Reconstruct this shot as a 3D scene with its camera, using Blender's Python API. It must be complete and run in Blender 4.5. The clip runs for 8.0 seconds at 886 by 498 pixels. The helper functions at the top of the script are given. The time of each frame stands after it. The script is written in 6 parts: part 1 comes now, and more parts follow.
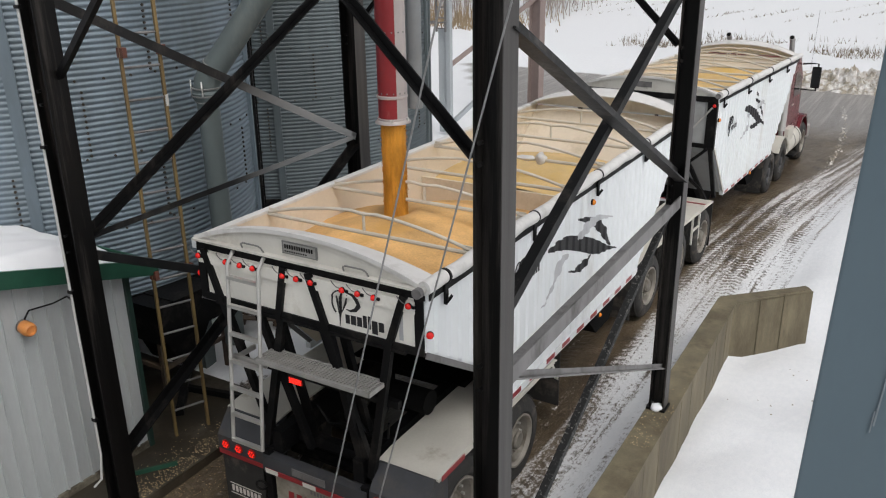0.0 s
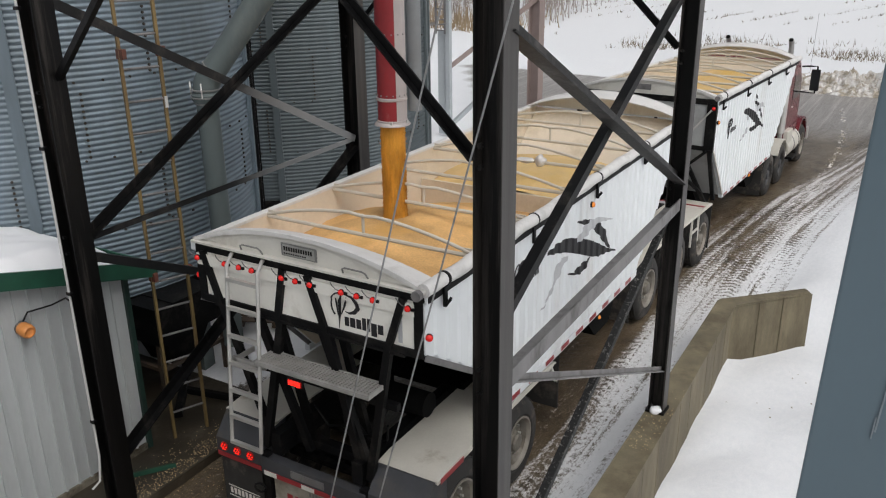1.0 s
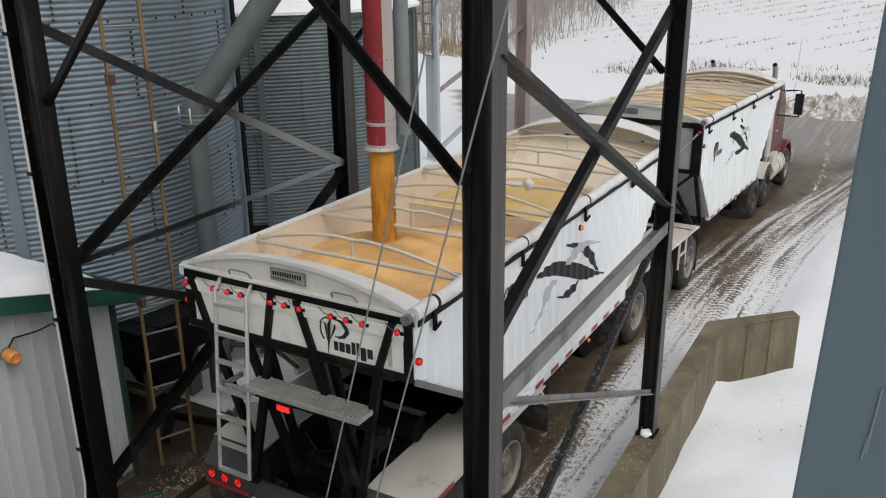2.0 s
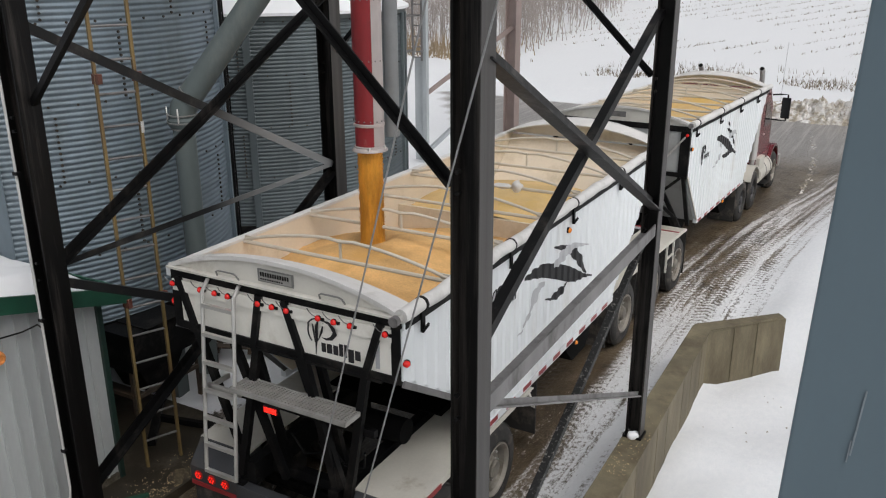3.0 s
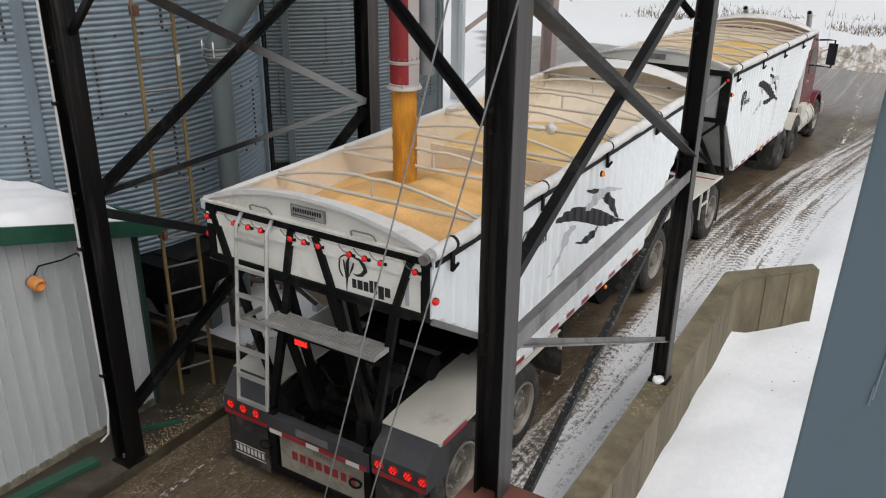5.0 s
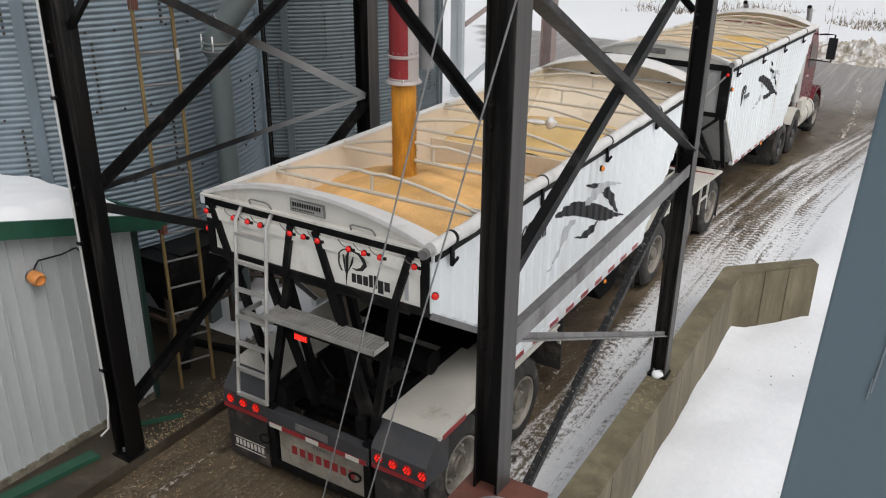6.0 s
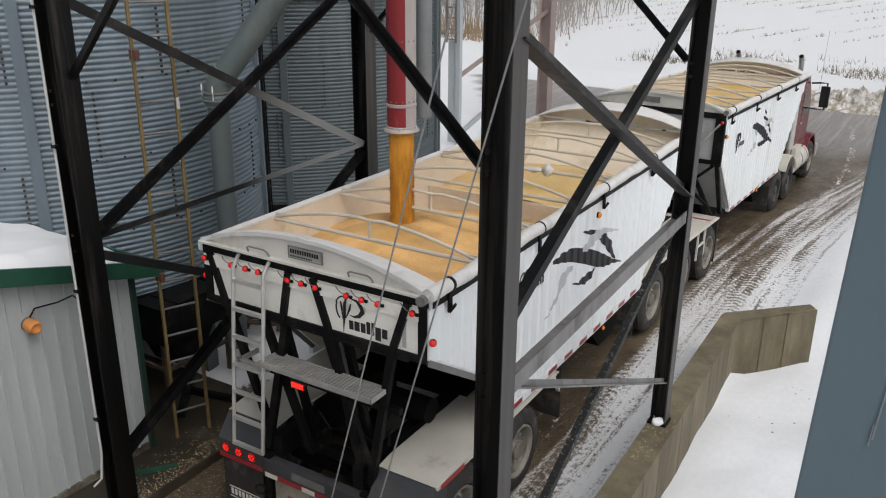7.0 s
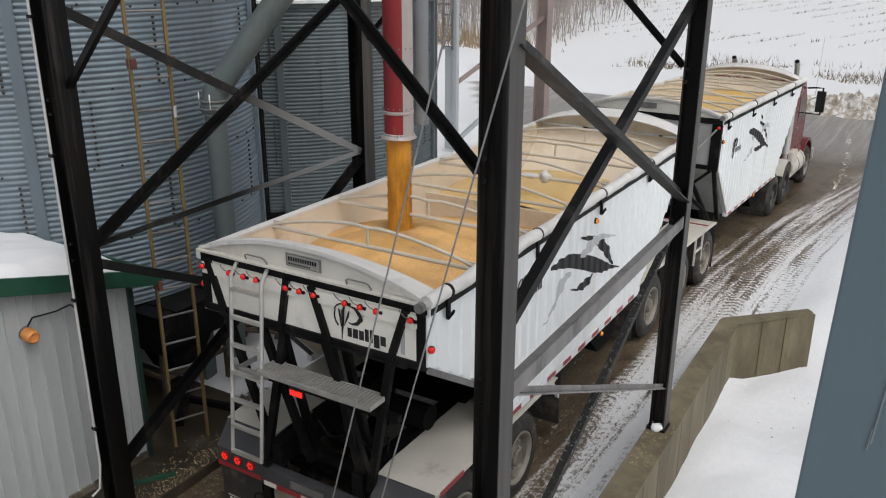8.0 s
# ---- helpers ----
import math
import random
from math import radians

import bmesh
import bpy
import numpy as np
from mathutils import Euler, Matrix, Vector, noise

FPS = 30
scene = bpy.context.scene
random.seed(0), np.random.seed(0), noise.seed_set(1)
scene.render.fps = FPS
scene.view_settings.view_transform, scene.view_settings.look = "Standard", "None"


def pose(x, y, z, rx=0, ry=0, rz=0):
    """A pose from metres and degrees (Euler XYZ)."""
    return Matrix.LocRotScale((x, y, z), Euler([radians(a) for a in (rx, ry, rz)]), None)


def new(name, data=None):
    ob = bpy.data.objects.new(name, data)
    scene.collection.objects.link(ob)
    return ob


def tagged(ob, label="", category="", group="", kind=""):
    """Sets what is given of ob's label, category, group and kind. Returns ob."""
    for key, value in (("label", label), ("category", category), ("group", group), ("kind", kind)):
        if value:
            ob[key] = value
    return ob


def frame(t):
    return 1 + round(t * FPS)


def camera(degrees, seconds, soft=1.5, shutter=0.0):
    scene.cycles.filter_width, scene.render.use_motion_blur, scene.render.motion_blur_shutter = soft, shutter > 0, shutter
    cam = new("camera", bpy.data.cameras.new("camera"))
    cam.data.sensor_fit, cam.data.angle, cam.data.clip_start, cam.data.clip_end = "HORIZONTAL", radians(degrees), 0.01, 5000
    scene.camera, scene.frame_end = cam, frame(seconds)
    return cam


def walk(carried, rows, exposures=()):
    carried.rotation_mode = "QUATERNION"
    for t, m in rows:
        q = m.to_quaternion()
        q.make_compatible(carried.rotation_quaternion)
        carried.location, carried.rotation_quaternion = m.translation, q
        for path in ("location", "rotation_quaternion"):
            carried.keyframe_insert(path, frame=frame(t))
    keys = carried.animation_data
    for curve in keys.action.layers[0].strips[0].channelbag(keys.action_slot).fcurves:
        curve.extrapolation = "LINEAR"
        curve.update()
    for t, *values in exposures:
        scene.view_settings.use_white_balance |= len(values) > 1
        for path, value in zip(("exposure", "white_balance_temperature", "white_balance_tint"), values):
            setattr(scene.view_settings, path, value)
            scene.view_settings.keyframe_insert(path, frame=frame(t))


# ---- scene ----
# The lens and the hand-held path, from a platform on the elevator.
cam = camera(55.7, 8.0, soft=1.15)
walk(cam, [
    (0.0, pose(4.656, -5.260, 5.753, 69.240, 0.825, 30.875)),
    (0.5, pose(4.647, -5.259, 5.756, 69.277, 0.877, 30.835)),
    (1.0, pose(4.648, -5.256, 5.759, 69.341, 0.698, 30.839)),
    (1.5, pose(4.652, -5.258, 5.760, 70.169, 0.772, 30.757)),
    (2.0, pose(4.645, -5.265, 5.761, 70.951, 0.648, 30.021)),
    (3.5, pose(4.649, -5.261, 5.758, 70.966, -0.116, 29.077)),
    (4.0, pose(4.654, -5.284, 5.749, 69.107, -0.833, 30.087)),
    (4.5, pose(4.660, -5.285, 5.752, 67.695, -0.547, 31.752)),
    (6.0, pose(4.664, -5.289, 5.749, 66.741, -0.507, 31.855)),
    (6.5, pose(4.670, -5.289, 5.748, 68.061, -0.428, 31.788)),
    (7.0, pose(4.668, -5.288, 5.747, 69.947, -0.429, 31.684)),
    (7.5, pose(4.669, -5.290, 5.746, 70.178, -0.316, 31.543)),
    (8.0, pose(4.669, -5.291, 5.749, 70.405, -0.151, 31.429)),
], exposures=((0.0, -0.14), (1.5, -0.22), (3.5, -0.22), (4.5, -0.15), (6.0, -0.08), (6.5, -0.08), (7.0, -0.2), (8.0, -0.22)))

# ---- light: overcast winter day ----
SUN_ELEVATION, SUN_TURN = 54.0, 118.0
world = bpy.data.worlds.new("overcast_sky")
scene.world = world
world.use_nodes = True
wn = world.node_tree.nodes
sky = wn.new("ShaderNodeTexSky")
sky.sky_type, sky.sun_disc = "NISHITA", False
sky.sun_elevation, sky.sun_rotation = radians(SUN_ELEVATION), radians(SUN_TURN)
sky.dust_density, sky.air_density = 6.0, 1.2
veil = wn.new("ShaderNodeHueSaturation")
veil.inputs["Saturation"].default_value = 0.18
world.node_tree.links.new(sky.outputs[0], veil.inputs["Color"])
world.node_tree.links.new(veil.outputs[0], wn["Background"].inputs["Color"])
wn["Background"].inputs["Strength"].default_value = 0.15
sun = new("sun", bpy.data.lights.new("sun", "SUN"))
sun.data.energy, sun.data.angle, sun.data.color = 0.42, radians(50), (1.0, 0.97, 0.93)
sun.matrix_basis = pose(0, 0, 30, 90 - SUN_ELEVATION, 0, 180 - SUN_TURN)


# ---- materials ----
def surface(name, color, rough=0.6, metal=0.0, vary=0.15, scale=3.0, fine=40.0, bump=0.15, dirt=None, dirt_at=0.6,
            stretch=(1, 1, 1), per_piece=0.0, gloss=0.5):
    """A painted, bare or weathered surface: two scales of variation, optional patches of dirt, fine relief."""
    m = bpy.data.materials.new(name)
    m.use_nodes = True
    n, link = m.node_tree.nodes, m.node_tree.links.new
    b = n["Principled BSDF"]
    b.inputs["Metallic"].default_value = metal
    b.inputs["Specular IOR Level"].default_value = gloss
    co = n.new("ShaderNodeTexCoord")
    mp = n.new("ShaderNodeMapping")
    mp.inputs["Scale"].default_value = stretch
    link(co.outputs["Object"], mp.inputs["Vector"])
    big, small = n.new("ShaderNodeTexNoise"), n.new("ShaderNodeTexNoise")
    for tex, s, d in ((big, scale, 5), (small, fine, 3)):
        tex.inputs["Scale"].default_value, tex.inputs["Detail"].default_value = s, d
        link(mp.outputs[0], tex.inputs["Vector"])
    both = n.new("ShaderNodeMath")
    both.operation = "MULTIPLY_ADD"
    both.inputs[1].default_value = 0.35
    link(small.outputs["Fac"], both.inputs[0])
    link(big.outputs["Fac"], both.inputs[2])
    span = n.new("ShaderNodeMapRange")
    span.inputs["From Min"].default_value, span.inputs["From Max"].default_value = 0.35, 1.0
    span.inputs["To Min"].default_value, span.inputs["To Max"].default_value = 1 - vary, 1 + vary
    link(both.outputs[0], span.inputs["Value"])
    tint = n.new("ShaderNodeVectorMath")
    tint.operation = "SCALE"
    tint.inputs[0].default_value = color
    if per_piece:
        info = n.new("ShaderNodeObjectInfo")
        pr = n.new("ShaderNodeMapRange")
        pr.inputs["To Min"].default_value, pr.inputs["To Max"].default_value = 1 - per_piece, 1 + per_piece
        link(info.outputs["Random"], pr.inputs["Value"])
        mul = n.new("ShaderNodeMath")
        mul.operation = "MULTIPLY"
        link(span.outputs[0], mul.inputs[0])
        link(pr.outputs[0], mul.inputs[1])
        link(mul.outputs[0], tint.inputs["Scale"])
    else:
        link(span.outputs[0], tint.inputs["Scale"])
    out = tint.outputs[0]
    if dirt:
        patch = n.new("ShaderNodeTexNoise")
        patch.inputs["Scale"].default_value, patch.inputs["Detail"].default_value = scale * 0.7, 8
        patch.inputs["Roughness"].default_value = 0.7
        link(mp.outputs[0], patch.inputs["Vector"])
        edge = n.new("ShaderNodeMapRange")
        edge.inputs["From Min"].default_value, edge.inputs["From Max"].default_value = dirt_at - 0.08, dirt_at + 0.1
        link(patch.outputs["Fac"], edge.inputs["Value"])
        mix = n.new("ShaderNodeMix")
        mix.data_type = "RGBA"
        mix.inputs[7].default_value = (*dirt, 1)
        link(edge.outputs[0], mix.inputs[0])
        link(out, mix.inputs[6])
        out = mix.outputs[2]
    link(out, b.inputs["Base Color"])
    rg = n.new("ShaderNodeMapRange")
    rg.inputs["To Min"].default_value, rg.inputs["To Max"].default_value = max(0.03, rough - 0.12), min(1, rough + 0.12)
    link(small.outputs["Fac"], rg.inputs["Value"])
    link(rg.outputs[0], b.inputs["Roughness"])
    if bump:
        bp = n.new("ShaderNodeBump")
        bp.inputs["Strength"].default_value, bp.inputs["Distance"].default_value = bump, 0.01
        link(both.outputs[0], bp.inputs["Height"])
        link(bp.outputs[0], b.inputs["Normal"])
    return m


def glow(name, color, strength):
    m = bpy.data.materials.new(name)
    m.use_nodes = True
    b = m.node_tree.nodes["Principled BSDF"]
    b.inputs["Base Color"].default_value = (*color, 1)
    b.inputs["Roughness"].default_value = 0.25
    b.inputs["Emission Color"].default_value = (*color, 1)
    b.inputs["Emission Strength"].default_value = strength
    return m


M_BLACK_STEEL = surface("black_painted_steel", (0.0035, 0.0035, 0.0038), 0.45, 0.0, 0.5, 2.0, 30, 0.12, (0.035, 0.031, 0.028), 0.62, (3.0, 3.0, 0.25), gloss=0.15)
M_LEG = surface("scuffed_leg_steel", (0.004, 0.0038, 0.0038), 0.42, 0.0, 0.6, 1.6, 25, 0.2, (0.05, 0.044, 0.04), 0.6, (5.0, 5.0, 0.25), gloss=0.16)
M_GREY_STEEL = surface("worn_grey_steel", (0.17, 0.165, 0.165), 0.5, 0.2, 0.3, 3.0, 40, 0.12, (0.05, 0.045, 0.04), 0.6, (1.5, 1.5, 0.6))
M_GALV = surface("galvanised_sheet", (0.168, 0.213, 0.252), 0.45, 0.35, 0.3, 0.8, 30, 0.06, (0.13, 0.16, 0.18), 0.6, (1, 1, 0.25))
M_GALV_PIPE = surface("galvanised_pipe", (0.105, 0.128, 0.128), 0.65, 0.15, 0.18, 2.0, 40, 0.05, (0.16, 0.175, 0.165), 0.62, (1, 1, 0.4))
M_SHED = surface("off_white_shed_steel", (0.39, 0.41, 0.415), 0.45, 0.0, 0.14, 1.5, 30, 0.04, (0.36, 0.36, 0.34), 0.64, (1, 1, 0.25))
M_GREEN = surface("green_trim_paint", (0.014, 0.065, 0.04), 0.45, 0.0, 0.3, 4, 40, 0.05, (0.2, 0.2, 0.2), 0.72)
M_SNOW = surface("snow", (0.75, 0.76, 0.785), 0.75, 0.0, 0.03, 0.6, 14, 0.35)
M_CONCRETE = surface("damp_concrete", (0.145, 0.122, 0.076), 0.7, 0.0, 0.5, 2.6, 60, 0.6, (0.085, 0.068, 0.04), 0.52, (1, 1, 0.3))
M_WHITE = surface("white_trailer_paint", (0.70, 0.73, 0.75), 0.35, 0.0, 0.06, 1.2, 25, 0.02, (0.56, 0.555, 0.54), 0.64, (1, 1, 0.3))
M_CREAM = surface("off_white_panel", (0.60, 0.585, 0.54), 0.42, 0.0, 0.1, 2.0, 30, 0.03, (0.42, 0.39, 0.34), 0.62)
M_PANEL = surface("bright_rear_panel_paint", (0.80, 0.785, 0.73), 0.4, 0.0, 0.08, 2.0, 30, 0.03, (0.55, 0.51, 0.44), 0.64)
M_TARP = surface("white_tarp_vinyl", (0.62, 0.61, 0.6), 0.55, 0.0, 0.1, 3.0, 20, 0.25, (0.42, 0.41, 0.39), 0.6)
# Dusty wall, raised in tone so that the colour carries the haze inside.
M_INNER = surface("dusty_hazed_inner_wall", (0.64, 0.56, 0.45), 0.6, 0.0, 0.12, 1.5, 30, 0.05, (0.45, 0.38, 0.27), 0.6)
M_FRAME = surface("dirty_black_frame", (0.0045, 0.0045, 0.005), 0.55, 0.0, 0.4, 3.0, 40, 0.1, (0.032, 0.029, 0.026), 0.6, gloss=0.16)
M_BOW = surface("dusty_bow_tube", (0.56, 0.52, 0.45), 0.6, 0.0, 0.1, 4, 40, 0.05)
M_DIRTY_PLATE = surface("grimy_cream_plate", (0.27, 0.25, 0.21), 0.6, 0.0, 0.2, 3.0, 40, 0.08, (0.14, 0.12, 0.09), 0.56)
M_LEDGE = surface("grimy_dark_concrete", (0.034, 0.027, 0.018), 0.5, 0.0, 0.5, 2.0, 40, 0.5, (0.10, 0.085, 0.065), 0.62)
# Grimy, and darker than the rim: the recess's shade is in the colour.
M_RIM_DISH = surface("grimy_shaded_wheel_dish", (0.2, 0.185, 0.16), 0.55, 0.3, 0.3, 6, 40, 0.05, (0.1, 0.085, 0.065), 0.54)
M_RUST_PLATE = surface("rust_red_plate", (0.14, 0.05, 0.035), 0.7, 0.1, 0.3, 5, 40, 0.15, (0.07, 0.04, 0.03), 0.58)
M_TAIL = surface("dusty_tail_box", (0.04, 0.042, 0.048), 0.55, 0.0, 0.3, 4, 40, 0.08, (0.06, 0.055, 0.05), 0.6)
# Near-black: the shade under and inside things is put into this colour.
M_SHADE_BLACK = surface("shade_black_underside", (0.004, 0.004, 0.004), 0.9, 0.0, 0.4, 3.0, 40, 0.1, gloss=0.1)
M_FENDER = surface("dusty_cream_fender", (0.52, 0.50, 0.45), 0.55, 0.0, 0.12, 2.5, 40, 0.08, (0.3, 0.26, 0.2), 0.62)
M_RUBBER = surface("dusty_tyre_rubber", (0.022, 0.021, 0.02), 0.75, 0.0, 0.4, 5.0, 50, 0.2, (0.11, 0.09, 0.075), 0.6)
M_ALLOY = surface("dusty_alloy_wheel", (0.25, 0.23, 0.2), 0.6, 0.25, 0.25, 5.0, 40, 0.05, (0.2, 0.17, 0.14), 0.56)
M_ALU = surface("brushed_aluminium", (0.55, 0.54, 0.52), 0.42, 0.7, 0.15, 4.0, 60, 0.04)
M_RED_LAMP = glow("red_lamp_lens", (0.55, 0.012, 0.01), 0.33)
M_AMBER = glow("amber_lamp_lens", (0.65, 0.2, 0.02), 0.2)
M_RED_PAINT = surface("worn_red_pipe_paint", (0.21, 0.011, 0.015), 0.42, 0.0, 0.25, 3.0, 40, 0.06, (0.3, 0.22, 0.2), 0.7, (1, 1, 0.4))
M_MAROON = surface("maroon_cab_paint", (0.12, 0.012, 0.018), 0.25, 0.0, 0.15, 2.0, 30, 0.02, (0.16, 0.11, 0.1), 0.68)
M_RED_TAPE = surface("red_reflective_tape", (0.26, 0.025, 0.03), 0.35, 0.0, 0.15, 6, 60, 0.02)
M_PLASTIC_BLACK = surface("black_vinyl_print", (0.022, 0.022, 0.024), 0.6, 0.0, 0.5, 5, 50, 0.0, gloss=0.3)
M_GREY_PRINT = surface("grey_vinyl_print", (0.42, 0.43, 0.45), 0.4, 0.0, 0.1, 5, 50, 0.0)
M_BLUE_STEEL = surface("blue_grey_painted_steel", (0.092, 0.132, 0.158), 0.55, 0.0, 0.1, 1.5, 60, 0.05, (0.2, 0.23, 0.26), 0.75, (1, 1, 0.3))
M_YELLOW = surface("worn_yellow_paint", (0.19, 0.13, 0.05), 0.6, 0.1, 0.4, 4.0, 40, 0.1, (0.13, 0.08, 0.04), 0.55, (1, 1, 0.3))
M_WIRE = surface("steel_cable", (0.3, 0.3, 0.3), 0.4, 0.7, 0.2, 30, 200, 0.1)
M_PVC = surface("white_conduit", (0.5, 0.5, 0.49), 0.45, 0.0, 0.1, 5, 40, 0.03)
M_ORANGE = surface("faded_orange_cap", (0.55, 0.22, 0.06), 0.45, 0.0, 0.25, 12, 60, 0.05)
# Heaped corn, desaturated: the haze over the hopper is put into its colour.
M_CORN = surface("corn_grain", (0.63, 0.38, 0.155), 0.65, 0.0, 0.6, 1.5, 60, 1.0, (0.6, 0.34, 0.105), 0.6, gloss=0.25)
M_CORN_FRESH = surface("falling_corn_grain", (0.58, 0.27, 0.035), 0.6, 0.0, 0.45, 6, 70, 0.8, (0.36, 0.15, 0.02), 0.56, (1.6, 1.6, 0.35), gloss=0.3)
# Dusty kernels, paler still to carry the haze in their colour.
M_CORN_HAZED = surface("dusty_hazed_corn", (0.62, 0.44, 0.21), 0.7, 0.0, 0.3, 1.5, 85, 1.0, (0.6, 0.40, 0.13), 0.58, gloss=0.2)
M_BADGE = surface("pale_badge_metal", (0.36, 0.355, 0.34), 0.4, 0.3, 0.2, 8, 60, 0.05)
M_BADGE_RIM = surface("grey_badge_metal", (0.2, 0.2, 0.195), 0.45, 0.3, 0.2, 8, 60, 0.05)
M_DIRTY_SNOW = surface("earth_stained_snow", (0.3, 0.265, 0.21), 0.9, 0.0, 0.5, 3.0, 14, 0.8, (0.7, 0.69, 0.68), 0.5)
M_FAR_STEEL = surface("far_brown_steel", (0.3, 0.235, 0.22), 0.6, 0.1, 0.15, 2, 30, 0.05)


# ---- building blocks ----
OFFSET = {}


def thing(name, label, category, at=(0, 0, 0), group="", kind="", m=None):
    """An Empty at the thing's base. Parts are written in world metres, or in the thing's own frame when m is given."""
    ob = new(name)
    ob.empty_display_size = 0.2
    if m is None:
        ob.location = at
        OFFSET[ob] = Vector(at)
    else:
        ob.matrix_basis = m
        OFFSET[ob] = Vector((0, 0, 0))
    return tagged(ob, label, category, group, kind)


def part(name, bm, material, parent=None, label="", smooth=False):
    """Links a bmesh as one mesh object under a thing or a part."""
    off = OFFSET[parent] if parent else Vector((0, 0, 0))
    if off.length:
        bmesh.ops.translate(bm, verts=bm.verts, vec=-off)
    bmesh.ops.recalc_face_normals(bm, faces=bm.faces)
    me = bpy.data.meshes.new(name)
    bm.to_mesh(me)
    bm.free()
    me.materials.append(material)
    if smooth:
        me.shade_smooth()
        me.set_sharp_from_angle(angle=radians(40))
    ob = new(name, me)
    if parent:
        ob.parent = parent
        OFFSET[ob] = off
    if label:
        ob["label"] = label
    return ob


def solo(name, bm, material, label, category, at=(0, 0, 0), group="", kind="", smooth=False):
    """A top-level thing of one mesh, with its origin at its base."""
    bmesh.ops.translate(bm, verts=bm.verts, vec=-Vector(at))
    ob = part(name, bm, material, None, "", smooth)
    ob.location = at
    OFFSET[ob] = Vector(at)
    return tagged(ob, label, category, group, kind)


def box(x0, x1, y0, y1, z0, z1, bevel=0.0, bm=None):
    bm = bm or bmesh.new()
    m = Matrix.LocRotScale(((x0 + x1) / 2, (y0 + y1) / 2, (z0 + z1) / 2), None, (abs(x1 - x0), abs(y1 - y0), abs(z1 - z0)))
    made = bmesh.ops.create_cube(bm, size=1.0, matrix=m)
    if bevel:
        edges = {e for v in made["verts"] for e in v.link_edges}
        bmesh.ops.bevel(bm, geom=list(edges), offset=bevel, segments=2, affect="EDGES", profile=0.7)
    return bm


def frame_of(p, q, up=(0, 0, 1)):
    """A matrix whose z runs from p to q."""
    p, q = Vector(p), Vector(q)
    z = (q - p).normalized()
    u = Vector(up)
    if abs(z.dot(u)) > 0.99:
        u = Vector((0, 1, 0))
    x = u.cross(z).normalized()
    y = z.cross(x)
    m = Matrix((x, y, z)).transposed().to_4x4()
    m.translation = p
    return m, (q - p).length


def bar(p, q, w, h, up=(0, 0, 1), bevel=0.0, bm=None):
    """A bar from p to q: w across (horizontal), h the other way."""
    m, length = frame_of(p, q, up)
    bm = bm or bmesh.new()
    made = bmesh.ops.create_cube(bm, size=1.0, matrix=m @ Matrix.Translation((0, 0, length / 2)) @ Matrix.Diagonal((w, h, length, 1)))
    if bevel:
        edges = {e for v in made["verts"] for e in v.link_edges}
        bmesh.ops.bevel(bm, geom=list(edges), offset=bevel, segments=1, affect="EDGES")
    return bm


def shape_along(outline, p, q, up=(0, 0, 1), bm=None):
    """Extrudes a closed outline (x, y) from p to q."""
    m, length = frame_of(p, q, up)
    bm = bm or bmesh.new()
    a = [bm.verts.new(m @ Vector((x, y, 0))) for x, y in outline]
    b = [bm.verts.new(m @ Vector((x, y, length))) for x, y in outline]
    k = len(a)
    for i in range(k):
        bm.faces.new((a[i], a[(i + 1) % k], b[(i + 1) % k], b[i]))
    bm.faces.new(a[::-1])
    bm.faces.new(b)
    return bm


def h_outline(w, d, flange=0.014, web=0.01):
    """The outline of an H beam, its flanges d apart along y."""
    w, d = w / 2, d / 2
    return [(-w, -d), (w, -d), (w, -d + flange), (web / 2, -d + flange), (web / 2, d - flange), (w, d - flange), (w, d), (-w, d),
            (-w, d - flange), (-web / 2, d - flange), (-web / 2, -d + flange), (-w, -d + flange)]


def l_outline(a, b, t=0.012):
    return [(0, 0), (a, 0), (a, t), (t, t), (t, b), (0, b)]


def rod(p, q, r, seg=12, r2=None, bm=None):
    m, length = frame_of(p, q)
    bm = bm or bmesh.new()
    bmesh.ops.create_cone(bm, cap_ends=True, segments=seg, radius1=r, radius2=r if r2 is None else r2, depth=length,
                          matrix=m @ Matrix.Translation((0, 0, length / 2)))
    return bm


def tube(points, r, seg=8, bm=None):
    """A bent round tube through the points."""
    bm = bm or bmesh.new()
    pts = [Vector(p) for p in points]
    rings = []
    x = None
    for i, p in enumerate(pts):
        d = (pts[min(i + 1, len(pts) - 1)] - pts[max(i - 1, 0)]).normalized()
        if x is None:
            x = d.orthogonal().normalized()
        x = (x - d * x.dot(d)).normalized()
        y = d.cross(x)
        rings.append([bm.verts.new(p + r * (math.cos(a) * x + math.sin(a) * y)) for a in [2 * math.pi * k / seg for k in range(seg)]])
    for a, b in zip(rings, rings[1:]):
        for k in range(seg):
            bm.faces.new((a[k], a[(k + 1) % seg], b[(k + 1) % seg], b[k]))
    bm.faces.new(rings[0][::-1])
    bm.faces.new(rings[-1])
    return bm


def prism(outline, axis, a, b, bm=None):
    """A closed outline in the plane across an axis, thickened from a to b along it."""
    bm = bm or bmesh.new()

    def place(u, v, w):
        return Vector((w, u, v)) if axis == "x" else Vector((u, w, v)) if axis == "y" else Vector((u, v, w))
    one = [bm.verts.new(place(u, v, a)) for u, v in outline]
    two = [bm.verts.new(place(u, v, b)) for u, v in outline]
    k = len(one)
    for i in range(k):
        bm.faces.new((one[i], one[(i + 1) % k], two[(i + 1) % k], two[i]))
    bm.faces.new(one[::-1])
    bm.faces.new(two)
    return bm


